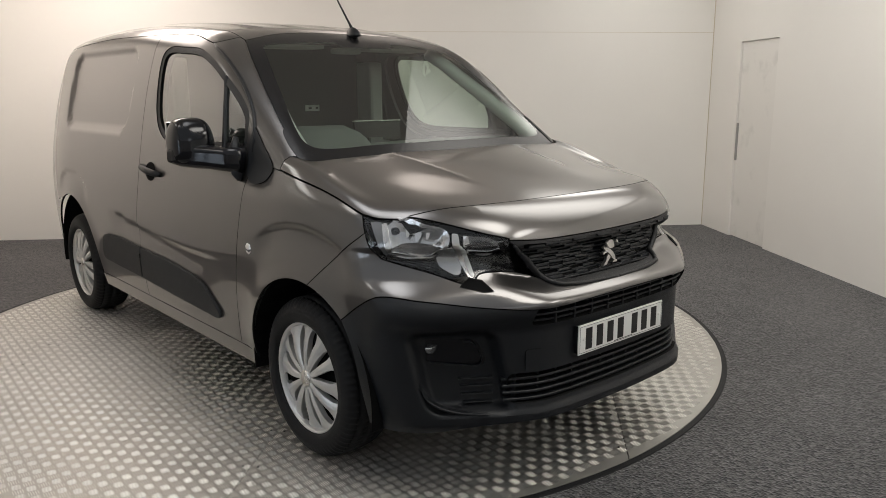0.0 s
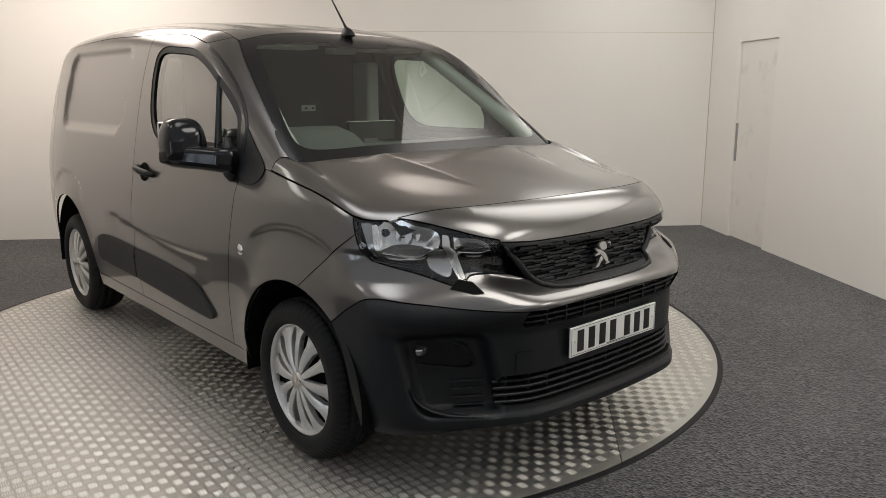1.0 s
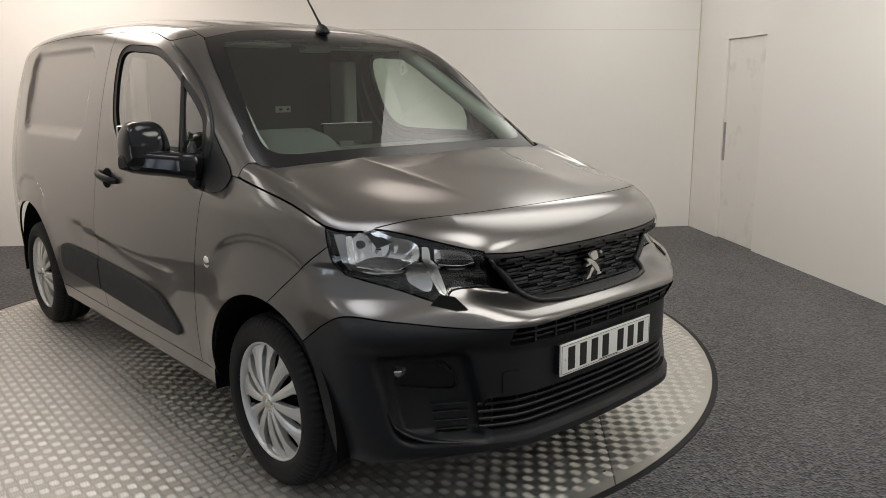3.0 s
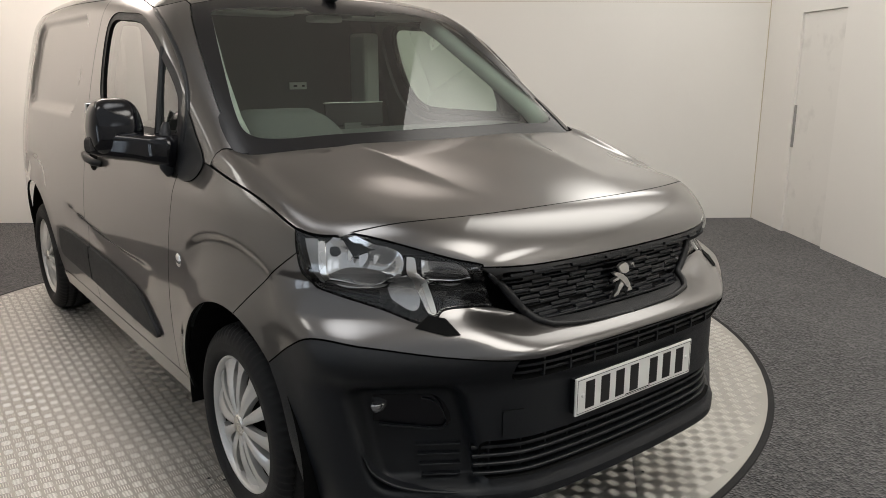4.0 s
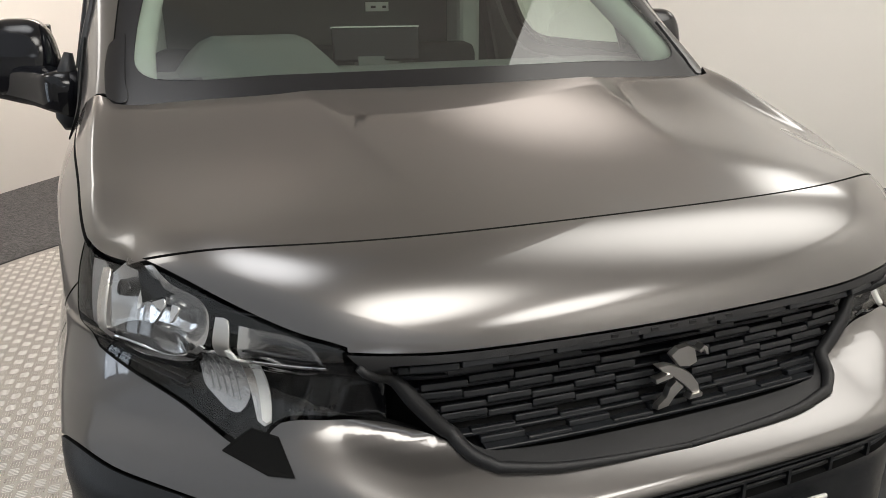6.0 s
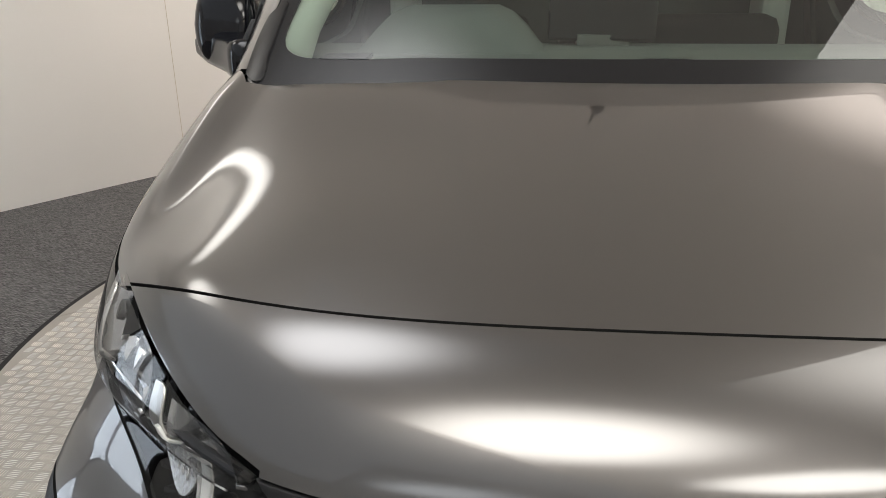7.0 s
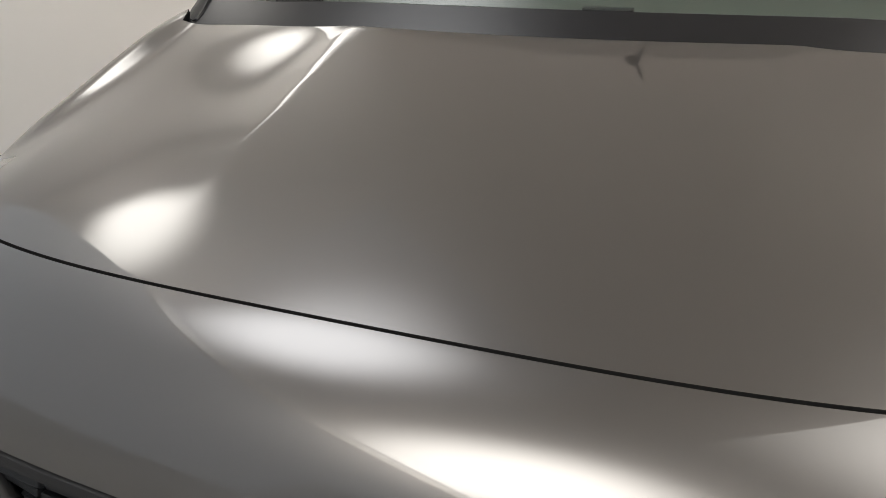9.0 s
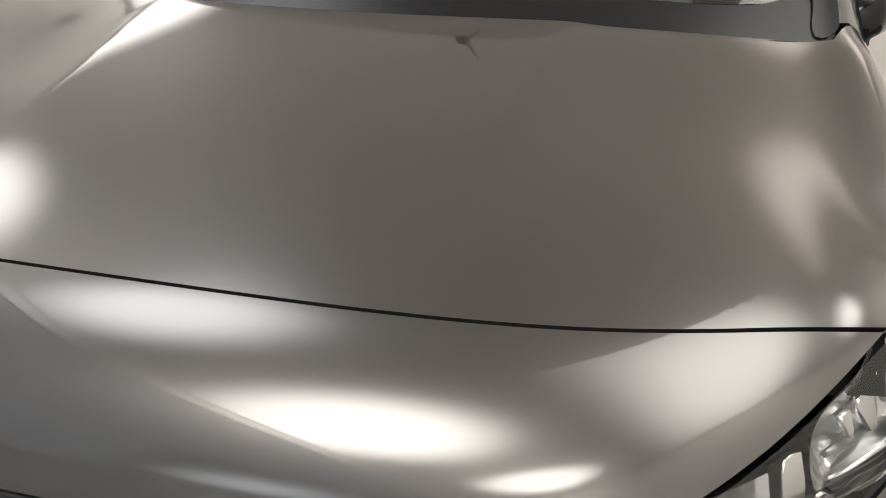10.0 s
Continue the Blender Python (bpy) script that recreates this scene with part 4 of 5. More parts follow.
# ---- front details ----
# added near-black sheet behind the nose openings, stands for the shade inside
panel("nose_shade", ring(LIP_LOW[::-1], LAMP_TOP[::-1], HOOD_SIDE_A, LAMP_OUT, around([(0.803, -0.426, 0.860), (0.83, -0.45, 0.70), (0.80, -0.52, 0.262)]),
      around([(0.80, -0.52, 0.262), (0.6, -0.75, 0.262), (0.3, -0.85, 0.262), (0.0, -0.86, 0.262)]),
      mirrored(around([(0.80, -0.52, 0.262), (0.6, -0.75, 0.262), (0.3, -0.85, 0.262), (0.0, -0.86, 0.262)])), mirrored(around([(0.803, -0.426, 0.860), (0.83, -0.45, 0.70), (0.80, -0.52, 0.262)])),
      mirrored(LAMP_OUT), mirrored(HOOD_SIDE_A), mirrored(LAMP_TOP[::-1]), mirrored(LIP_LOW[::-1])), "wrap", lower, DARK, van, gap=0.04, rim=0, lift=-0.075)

for z in (0.656, 0.680):
    sweep("intake_slat", level(z, -0.445, 0.445), 0.008, 0.03, PLASTIC, bumper, -0.010)
for x in np.linspace(-0.36, 0.36, 9):
    y = float(front_y(np.array(x), 0.67))
    box_part("intake_rib", (x - 0.003, y + 0.014, 0.642), (x + 0.003, y + 0.045, 0.700), PLASTIC, bumper)
for z in (0.372, 0.396, 0.420, 0.444):
    sweep("intake_slat", level(z, -0.532, 0.532), 0.010, 0.04, PLASTIC, bumper, -0.010)
for x in np.linspace(-0.48, 0.48, 13):
    y = float(front_y(np.array(x), 0.43))
    box_part("intake_rib", (x - 0.003, y + 0.022, 0.355), (x + 0.003, y + 0.055, 0.464), PLASTIC, bumper)
for other in (False, True):
    sweep("lower_lip", around([(0.800, -0.62, 0.435), (0.785, -0.64, 0.390), (0.74, -0.69, 0.352), (0.66, -0.73, 0.334), (0.50, -0.82, 0.322)]), 0.009, 0.03, PLASTIC, bumper, 0.002, other)
sweep("lower_lip", level(0.322, -0.53, 0.53), 0.012, 0.03, PLASTIC, bumper, 0.012)
panel("tow_cover", ring(rounded(-0.463, -0.403, 0.475, 0.553, 0.010)), "front", lower, PLASTIC, bumper, gap=0.04, seam=0.0, rim=0.008, lift=0.006)
for other in (False, True):
    lamp_loop = around([(0.785, -0.64, 0.586, 1), (0.70, -0.72, 0.584), (0.640, -0.75, 0.576), (0.606, -0.765, 0.520), (0.614, -0.765, 0.492), (0.70, -0.72, 0.497), (0.785, -0.64, 0.512, 1), (0.785, -0.64, 0.586, 1)])
    housing = panel("fog_lamp_housing", ring(lamp_loop), "wrap", lower, GLOSS_BLACK, bumper, gap=0.02, seam=0, rim=0.03, lift=-0.054, flip=other)
    n = len(lamp_loop)
    sweep("housing_edge", lamp_loop[n // 4:n - n // 5] - np.array([0.010, -0.040, 0]), 0.004, 0.012, PLASTIC, housing, 0.0, other)
    spot = around([(0.770, -0.645, 0.562), (0.765, -0.65, 0.562)])[0]
    side = -1 if other else 1
    for name, r, d, mat in (("fog_lamp", 0.026, 0.040, REFLECTOR), ("bulb_cap", 0.012, 0.030, CHROME)):
        bm = bmesh.new()
        bmesh.ops.create_uvsphere(bm, u_segments=20, v_segments=12, radius=r)
        for v in bm.verts:
            v.co = Vector((side * (spot[0] - d * 0.75 + v.co.x), spot[1] + d * 0.9 + v.co.y * 0.45, spot[2] + min(v.co.z * 0.9, 0.006)))
        part(name, bm, mat, housing, "small round clear fog lamp" if name == "fog_lamp" else "", True)
    for k, z in enumerate((0.362, 0.390, 0.418, 0.444)):
        sweep("corner_slat", around([(0.64 + 0.008 * k, -0.70, z), (0.60, -0.73, z), (0.555, -0.76, z)]) + np.array([-0.010, 0.038, 0]), 0.004, 0.02, PLASTIC, bumper, 0.0, other)

# number plate, its characters as plain bars
plate = box_part("number_plate", (-0.26, -0.861, 0.498), (0.26, -0.854, 0.609), WHITE, van, "white front number plate", 0.003)
for x in (-0.215, -0.152, -0.089, -0.026, 0.062, 0.125, 0.188):
    box_part("character_bar", (x - 0.006, -0.8622, 0.514), (x + 0.030, -0.8606, 0.593), INK, plate)
for lo, hi in (((-0.253, 0.5045), (0.253, 0.5055)), ((-0.253, 0.6015), (0.253, 0.6025)), ((-0.2535, 0.5045), (-0.2525, 0.6025)), ((0.2525, 0.5045), (0.2535, 0.6025)), ((-0.05, 0.508), (0.06, 0.5105))):
    box_part("border_line", (lo[0], -0.8618, lo[1]), (hi[0], -0.8607, hi[1]), INK, plate)
for x in (-0.232, 0.236):
    bm = bmesh.new()
    bmesh.ops.create_cone(bm, cap_ends=True, segments=14, radius1=0.007, radius2=0.005, depth=0.004, matrix=Matrix.Translation((x, -0.8625, 0.556)) @ Matrix.Rotation(math.pi / 2, 4, "X"))
    part("screw_cap", bm, WHITE, plate)
box_part("plate_backing", (-0.255, -0.856, 0.503), (0.255, -0.835, 0.604), PLASTIC, plate)

# grille: surround, staggered bars, bright emblem
GRILLE_IN = line("front", lower, [(0.0, 0.901), (0.30, 0.903), (0.425, 0.906, 1), (0.378, 0.829), (0.320, 0.779), (0.285, 0.767), (0.0, 0.764)], 0.015)
grille_half = [LIP_LOW[::-1], GRILLE_SIDE, GRILLE_LOW]
grille = panel("grille", ring(*grille_half, *[mirrored(s) for s in grille_half[::-1]]), "front", lower, GREY_PLASTIC, van, holes=[ring(GRILLE_IN, mirrored(GRILLE_IN))], gap=0.02, rim=0.03, label="dark plastic grille with staggered bars")
# near-black sheet as the shade behind the bars
panel("grille_shade", ring(GRILLE_IN, mirrored(GRILLE_IN)), "front", lower, DARK, grille, gap=0.05, seam=0, rim=0, lift=-0.030)
bm = bmesh.new()
box(bm, (-0.0340, -0.004, -0.0050), (0.0340, 0.016, 0.0050), None, 0.0020)
bar_mesh = bpy.data.meshes.new("grille_bar")
bm.to_mesh(bar_mesh)
bm.free()
bar_mesh.materials.append(PLASTIC)
for row, z in enumerate((0.892, 0.8745, 0.8565, 0.8385, 0.8205, 0.8025, 0.7845, 0.772)):
    reach = np.interp(z, [0.764, 0.779, 0.829, 0.905], [0.270, 0.318, 0.378, 0.425])
    sweep("grille_wire", level(z - 0.009, -reach, reach), 0.006, 0.02, PLASTIC, grille, -0.009)
    k = 0
    x = -reach + (0.0 if row % 2 else 0.02)
    while x < reach - 0.03:
        zz = z + (0.003 if (k + row) % 2 else -0.002)
        spot = level(zz, x + 0.033, x + 0.0331, n=2)[0]
        nrm = slope(lower, spot[None])[0]
        if abs(spot[0]) > 0.035 or not (0.785 < zz < 0.895):
            bar = new("grille_bar", bar_mesh)
            bar.parent = grille
            bar.matrix_world = Matrix.Translation(spot - 0.006 * nrm) @ Matrix.Rotation(math.atan2(nrm[0], -nrm[1]), 4, "Z") @ Matrix.Rotation(-0.25, 4, "X")
        x += 0.069
        k += 1
for other in (False, True):
    run = np.concatenate([GRILLE_SIDE[2:], GRILLE_LOW[1:]])
    nrm = slope(lower, run)
    grow = np.interp(np.arange(len(run)), [0, len(GRILLE_SIDE) * 0.3, len(GRILLE_SIDE) * 0.8, len(run) - 1], [0.005, 0.013, 0.0095, 0.004])
    run = (run + nrm * (0.7 * grow - 0.003)[:, None]) * np.array([-1.0 if other else 1.0, 1, 1])
    bm = bmesh.new()
    tube(bm, [tuple(p) for p in run], grow.tolist(), 10)
    part("grille_surround", bm, GREY_PLASTIC, grille, "smooth dark surround of the grille", True)
for x in np.linspace(-0.10, 0.10, 7):
    spot = level(0.9075, x, x + 0.0001, n=2)[0]
    box_part("name_bar", (x - 0.006, spot[1] - 0.001, 0.9050), (x + 0.006, spot[1] + 0.003, 0.9100), GREY_PLASTIC, grille)
BADGE = ([(572, 268), (600, 245), (640, 238), (672, 258), (688, 318), (655, 332), (612, 322), (596, 300)],
         [(520, 300), (562, 300), (622, 325), (668, 362), (702, 410), (712, 452), (682, 446), (640, 402), (588, 352), (540, 322)],
         [(604, 368), (640, 402), (604, 436), (580, 474), (534, 484), (536, 464), (568, 436), (580, 396)],
         [(515, 350), (575, 336), (592, 354), (520, 370)], [(664, 440), (712, 440), (712, 458), (654, 460)],
         [(676, 262), (692, 244), (710, 254), (717, 288), (708, 284), (694, 258), (682, 274)])
bm = bmesh.new()
for i, shape in enumerate(BADGE):
    lift = 0.0012 * i
    face = bm.faces.new([bm.verts.new((-0.015 + (u - 550) * 0.000457, -0.766, 0.777 + (475 - v) * 0.00041)) for u, v in shape])
    mid = face.calc_center_median()
    out = bmesh.ops.extrude_face_region(bm, geom=[face])
    for v in [v for v in out["geom"] if isinstance(v, bmesh.types.BMVert)]:
        v.co = Vector((mid.x + (v.co.x - mid.x) * 0.90, v.co.y - 0.009 - lift, mid.z + (v.co.z - mid.z) * 0.90))
bmesh.ops.recalc_face_normals(bm, faces=bm.faces[:])
badge = part("badge", bm, SATIN, van, "bright silver badge of plain angular shapes")
box_part("badge_stem", (0.004, -0.767, 0.815), (0.026, -0.740, 0.845), PLASTIC, badge)


# ---- headlights ----
def lamp_piece(name, pts, mat, parent, lift, other, bowl=0.0, label="", rim=0.004, gap=0.012):
    loop = ring(around([(*p, 1) for p in pts] + [(*pts[0], 1)], 0.01))
    flat = VIEWS["wrap"][0](loop)
    dip = (lambda p: -bowl * step(0.0, 0.045, far(VIEWS["wrap"][0](p), flat))) if bowl else None
    return panel(name, loop, "wrap", lower, mat, parent, gap=gap, seam=0, rim=rim, lift=lift, relief=dip, flip=other, label=label)


LAMP_UV = VIEWS["wrap"][0](LAMP_EDGE)
for other in (False, True):
    lamp = panel("headlight", LAMP_EDGE, "wrap", lower, HOUSING, van, gap=0.012, rim=0.01, flip=other, lift=-0.014,
                 relief=lambda p: -0.055 * step(0.0, 0.007, far(VIEWS["wrap"][0](p), LAMP_UV)), label="clear headlight with dark housing and bright reflectors")
    lamp_piece("reflector", [(0.773, -0.420, 0.976), (0.778, -0.450, 0.880), (0.685, -0.552, 0.870), (0.643, -0.595, 0.914), (0.645, -0.592, 0.965), (0.690, -0.530, 0.988), (0.738, -0.450, 1.010)], REFLECTOR, lamp, -0.010, other, 0.035, rim=0)
    # grey piece painted in as the lens's side reflection
    lamp_piece("lamp_side_sheen", [(0.787, -0.352, 0.986), (0.806, -0.398, 0.930), (0.801, -0.430, 0.874), (0.790, -0.446, 0.878), (0.784, -0.405, 0.982)], SIDE_SHEEN, lamp, -0.010, other)
    lamp_piece("reflector_edge", [(0.784, -0.405, 0.980), (0.788, -0.445, 0.876), (0.776, -0.452, 0.882), (0.770, -0.420, 0.982)], SATIN, lamp, -0.005, other, rim=0.004)
    lamp_piece("reflector_edge", [(0.784, -0.448, 0.881), (0.685, -0.552, 0.874), (0.646, -0.594, 0.916), (0.639, -0.598, 0.912), (0.683, -0.554, 0.867), (0.786, -0.447, 0.875)], CHROME, lamp, -0.005, other, rim=0.004)
    # upright facets in the upper half of the bowl, and the bulb shield
    for k, (x0, y0, wide, low) in enumerate(((0.735, -0.475, 0.010, 0.944), (0.716, -0.502, 0.015, 0.930), (0.690, -0.535, 0.008, 0.938))):
        lamp_piece("reflector_facet", [(x0, y0, 0.980 - 0.008 * k), (x0 - wide, y0 - 1.3 * wide, 0.977 - 0.008 * k), (x0 - 0.8 * wide, y0 - 1.1 * wide, low + 0.012), (x0 - 0.3 * wide, y0 - 0.4 * wide, low)], SATIN if k != 1 else CHROME, lamp, -0.024, other, rim=0.006)
    lamp_piece("bulb_shield", [(0.764, -0.430, 0.974), (0.750, -0.450, 0.976), (0.746, -0.455, 0.960), (0.760, -0.435, 0.956)], GLOSS_BLACK, lamp, -0.018, other, rim=0.008)
    lamp_piece("indicator_lens", [(0.672, -0.565, 0.865), (0.636, -0.592, 0.900), (0.616, -0.632, 0.824), (0.665, -0.581, 0.838)], FLUTED, lamp, -0.012, other)
    for k in range(5):
        u = 0.10 + 0.18 * k
        lamp_piece("lens_flute", [(0.670 - 0.034 * u, -0.565 - 0.027 * u, 0.862 + 0.034 * u), (0.667 - 0.034 * u, -0.567 - 0.027 * u, 0.863 + 0.034 * u), (0.661 - 0.046 * u, -0.585 - 0.047 * u, 0.840 - 0.012 * u), (0.664 - 0.046 * u, -0.583 - 0.047 * u, 0.839 - 0.012 * u)], FLUTED, lamp, -0.0095, other, rim=0.003)
    lamp_piece("light_blade", [(0.634, -0.605, 0.957), (0.619, -0.618, 0.955), (0.607, -0.618, 0.908), (0.584, -0.667, 0.811), (0.601, -0.654, 0.811), (0.626, -0.602, 0.908)], SATIN, lamp, -0.010, other)
    lamp_piece("light_strip", [(0.614, -0.617, 0.914), (0.604, -0.622, 0.910), (0.584, -0.667, 0.813), (0.594, -0.659, 0.812)], WHITE, lamp, -0.006, other, label="white strip of the running lamp")
    lamp_piece("inner_reflector", [(0.606, -0.630, 0.951), (0.522, -0.692, 0.936), (0.497, -0.692, 0.892), (0.524, -0.680, 0.877), (0.590, -0.632, 0.884)], REFLECTOR, lamp, -0.012, other, 0.03, rim=0)
    lamp_piece("inner_trim", [(0.590, -0.632, 0.888), (0.524, -0.680, 0.881), (0.499, -0.692, 0.894), (0.492, -0.694, 0.890), (0.523, -0.680, 0.872), (0.592, -0.632, 0.879)], CHROME, lamp, -0.006, other)
    lamp_piece("inner_divider", [(0.600, -0.630, 0.917), (0.505, -0.694, 0.908), (0.505, -0.694, 0.905), (0.600, -0.630, 0.912)], GLOSS_BLACK, lamp, -0.014, other, rim=0.012)
    for k in range(11):
        x0 = 0.545 - 0.008 * k
        lamp_piece("lamp_stud", [(x0, -0.640, 0.8255), (x0 - 0.003, -0.640, 0.8255), (x0 - 0.003, -0.640, 0.8235), (x0, -0.640, 0.8235)], GREY_PLASTIC, lamp, -0.012, other, rim=0.002)
    for z in (0.856, 0.848, 0.840):
        sweep("housing_rib", around([(0.79, -0.44, z + 0.014), (0.74, -0.50, z + 0.002), (0.69, -0.55, z - 0.010)]) + np.array([-0.010, 0.008, 0]), 0.0025, 0.012, GREY_PLASTIC, lamp, 0.0, other)
    cover = panel("lens", LAMP_EDGE, "wrap", lower, LENS, lamp, gap=0.012, seam=0.003, rim=0, flip=other)
    cover.visible_shadow = False
    # dark wedge under the inner lamp corner
    corners = [onto("wrap", lower, np.array([[math.atan2(x, 0.1 - y) * 0.9, z]]))[0] for x, y, z in ((0.590, -0.640, 0.803), (0.556, -0.665, 0.797), (0.540, -0.705, 0.765), (0.570, -0.685, 0.764), (0.622, -0.630, 0.778))]
    bm = bmesh.new()
    side = -1 if other else 1
    proud = (0.003, 0.006, 0.005, 0.005, 0.003)
    outer = [bm.verts.new(((p[0] + 0.3 * h) * side, p[1] - h, p[2])) for p, h in zip(corners, proud)]
    base = [bm.verts.new((p[0] * side, p[1] + 0.03, p[2])) for p in corners]
    bm.faces.new(outer)
    for i in range(5):
        bm.faces.new((outer[i], base[i], base[(i + 1) % 5], outer[(i + 1) % 5]))
    bmesh.ops.recalc_face_normals(bm, faces=bm.faces[:])
    part("bumper_fin", bm, DARK, van)


# ---- flank details ----
def flank_piece(name, pts, mat, parent, lift, other, rim=0.012, gap=0.03, seam=0.0, holes=(), label=""):
    return panel(name, ring(line("side", cabin, pts, 0.012)), "side", cabin, mat, parent, holes=holes, gap=gap, seam=seam, rim=rim, lift=lift, flip=other, label=label)


def shrink(loop, d):
    """A loop on the flank moved inwards by d."""
    return onto("side", cabin, inset(loop[:, [1, 2]], d))


SAIL = [(0.428, 1.285, 1), (0.345, 1.215), (0.245, 1.128), (0.255, 1.085), (0.310, 1.060), (0.385, 1.062), (0.425, 1.10), (0.440, 1.19), (0.428, 1.285, 1)]
for other in (False, True):
    s = 1 if other is False else -1
    doors = [o for o in van.children if o.name.startswith("front_door")]
    door_part = doors[1] if other else doors[0]
    panel("window_seal", WINDOW, "side", cabin, PLASTIC, door_part, holes=[shrink(WINDOW, 0.026)], gap=0.03, seam=-0.001, rim=0.015, lift=-0.004, flip=other)
    bm = bmesh.new()
    p0, p1 = onto("side", cabin, np.array([[0.725, 1.492], [0.648, 1.190]]))
    tube(bm, [p0 - np.array([0.006, 0, 0]), p1 - np.array([0.006, 0, 0])], [0.011, 0.013], 8)
    if other:
        bmesh.ops.scale(bm, vec=(-1, 1, 1), verts=bm.verts[:])
    part("window_divider", bm, PLASTIC, door_part)
    flank_piece("mirror_sail", SAIL, PLASTIC, van, 0.004, other, 0.01, label="satin black panel at the mirror's foot")
    flank_piece("side_moulding", [(1.605, 0.600, 1), (1.32, 0.592), (1.05, 0.575), (0.86, 0.548), (0.745, 0.475), (0.705, 0.432), (0.715, 0.412), (0.80, 0.410), (1.2, 0.420), (1.63, 0.436, 1), (1.605, 0.600, 1)], MOULDING, van, 0.014, other, 0.02, label="dark grey plastic side moulding")
    flank_piece("side_moulding", [(1.625, 0.602, 1), (1.90, 0.612), (2.13, 0.608), (2.20, 0.585), (2.245, 0.50), (2.235, 0.455), (2.15, 0.445), (1.65, 0.436, 1), (1.625, 0.602, 1)], MOULDING, van, 0.014, other, 0.02, label="dark grey plastic side moulding")
    # handle: flat near-black patch painted as the cup's shade, and a grip across it
    flank_piece("handle_cup_shade", [(1.50, 1.045), (1.46, 1.070), (1.40, 1.070), (1.37, 1.04), (1.38, 0.995), (1.43, 0.98), (1.48, 0.995), (1.50, 1.045)], DARK, door_part, 0.002, other, 0.0)
    g0 = onto("side", cabin, np.array([[1.55, 1.046], [1.50, 1.044], [1.42, 1.036], [1.34, 1.026], [1.30, 1.020]]))
    bm = bmesh.new()
    tube(bm, [p + np.array([o, 0, 0]) for p, o in zip(g0, (0.004, 0.024, 0.034, 0.026, 0.006))], [0.012, 0.016, 0.017, 0.016, 0.012], 10)
    if other:
        bmesh.ops.scale(bm, vec=(-1, 1, 1), verts=bm.verts[:])
        bmesh.ops.reverse_faces(bm, faces=bm.faces[:])
    part("door_handle", bm, GREY_PLASTIC, door_part, "dark plastic door handle", True)
    # round side repeater
    spot = onto("side", lower, np.array([[0.372, 0.789]]))[0]
    for r, x0, mat, name in ((0.024, 0.004, CHROME, "repeater"), (0.012, 0.007, WHITE, "repeater_lens")):
        bm = bmesh.new()
        bmesh.ops.create_uvsphere(bm, u_segments=16, v_segments=10, radius=r)
        for v in bm.verts:
            v.co = Vector((v.co.x * 0.3 + spot[0] + x0 - 0.004, v.co.y, v.co.z)) + Vector((0, spot[1], spot[2]))
            if other:
                v.co.x = -v.co.x
        part(name, bm, mat, van, smooth=True)
    # mirror: rounded housing on a thick arm
    bm = bmesh.new()
    bmesh.ops.create_uvsphere(bm, u_segments=40, v_segments=24, radius=1.0)
    for v in bm.verts:
        q = (abs(v.co.x) ** 3.4 + abs(v.co.y) ** 3.4 + abs(v.co.z) ** 3.4) ** (1 / 3.4)
        c = v.co / q
        top = max(0.0, c.z)
        c = Vector((c.x * (0.088 - 0.014 * top), c.y * (0.085 - 0.012 * top), c.z * 0.100))
        c.y += 0.10 * c.x + 0.10 * c.z * 0.5
        v.co = Vector((s * (0.968 + c.x), 0.690 + c.y, 1.218 + c.z))
    if other:
        bmesh.ops.reverse_faces(bm, faces=bm.faces[:])
    mirror = part("door_mirror", bm, GLOSS_BLACK, van, "glossy black door mirror", True)
    bm = bmesh.new()
    rows = []
    for x, y, z, high, deep in ((1.030, 0.715, 1.160, 0.030, 0.050), (0.990, 0.690, 1.160, 0.046, 0.062), (0.950, 0.640, 1.158, 0.050, 0.058), (0.915, 0.585, 1.154, 0.049, 0.050), (0.880, 0.525, 1.148, 0.050, 0.048), (0.838, 0.455, 1.145, 0.052, 0.046)):
        row = []
        for k in range(24):
            a = 2 * math.pi * k / 24
            q = (abs(math.cos(a)) ** 4 + abs(math.sin(a)) ** 4) ** -0.25
            row.append(bm.verts.new((s * (x + deep * q * math.cos(a) * 0.85), y - deep * q * math.cos(a) * 0.52, z + high * q * math.sin(a))))
        rows.append(row)
    for g, h in zip(rows, rows[1:]):
        for k in range(24):
            bm.faces.new((g[k], g[(k + 1) % 24], h[(k + 1) % 24], h[k]))
    bm.faces.new(rows[0])
    bm.faces.new(rows[-1])
    bmesh.ops.recalc_face_normals(bm, faces=bm.faces[:])
    part("mirror_arm", bm, GLOSS_BLACK, mirror, smooth=True)
    bm = bmesh.new()
    tube(bm, [(s * 0.846, 0.510, 1.240), (s * 0.854, 0.506, 1.20), (s * 0.864, 0.490, 1.14), (s * 0.866, 0.470, 1.09), (s * 0.864, 0.455, 1.065)], [0.010, 0.022, 0.030, 0.026, 0.012], 14)
    part("mirror_foot", bm, PLASTIC, mirror, smooth=True)
    box_part("mirror_glass", (s * 0.968 - 0.068, 0.772, 1.15), (s * 0.968 + 0.068, 0.782, 1.30), CHROME, mirror, "", 0.004)

# ---- aerial, roof joints, lower body ----
bm = bmesh.new()
bmesh.ops.create_uvsphere(bm, u_segments=24, v_segments=14, radius=1.0)
for v in bm.verts:
    v.co = Vector((v.co.x * 0.026 * (1 - 0.35 * max(0, v.co.z)), v.co.y * 0.050 + 0.018 * max(0, v.co.z), v.co.z * (0.042 if v.co.z > 0 else 0.012))) + Vector((0, 0.842, 1.701))
aerial = part("aerial_base", bm, PLASTIC, van, "black roof aerial", True)
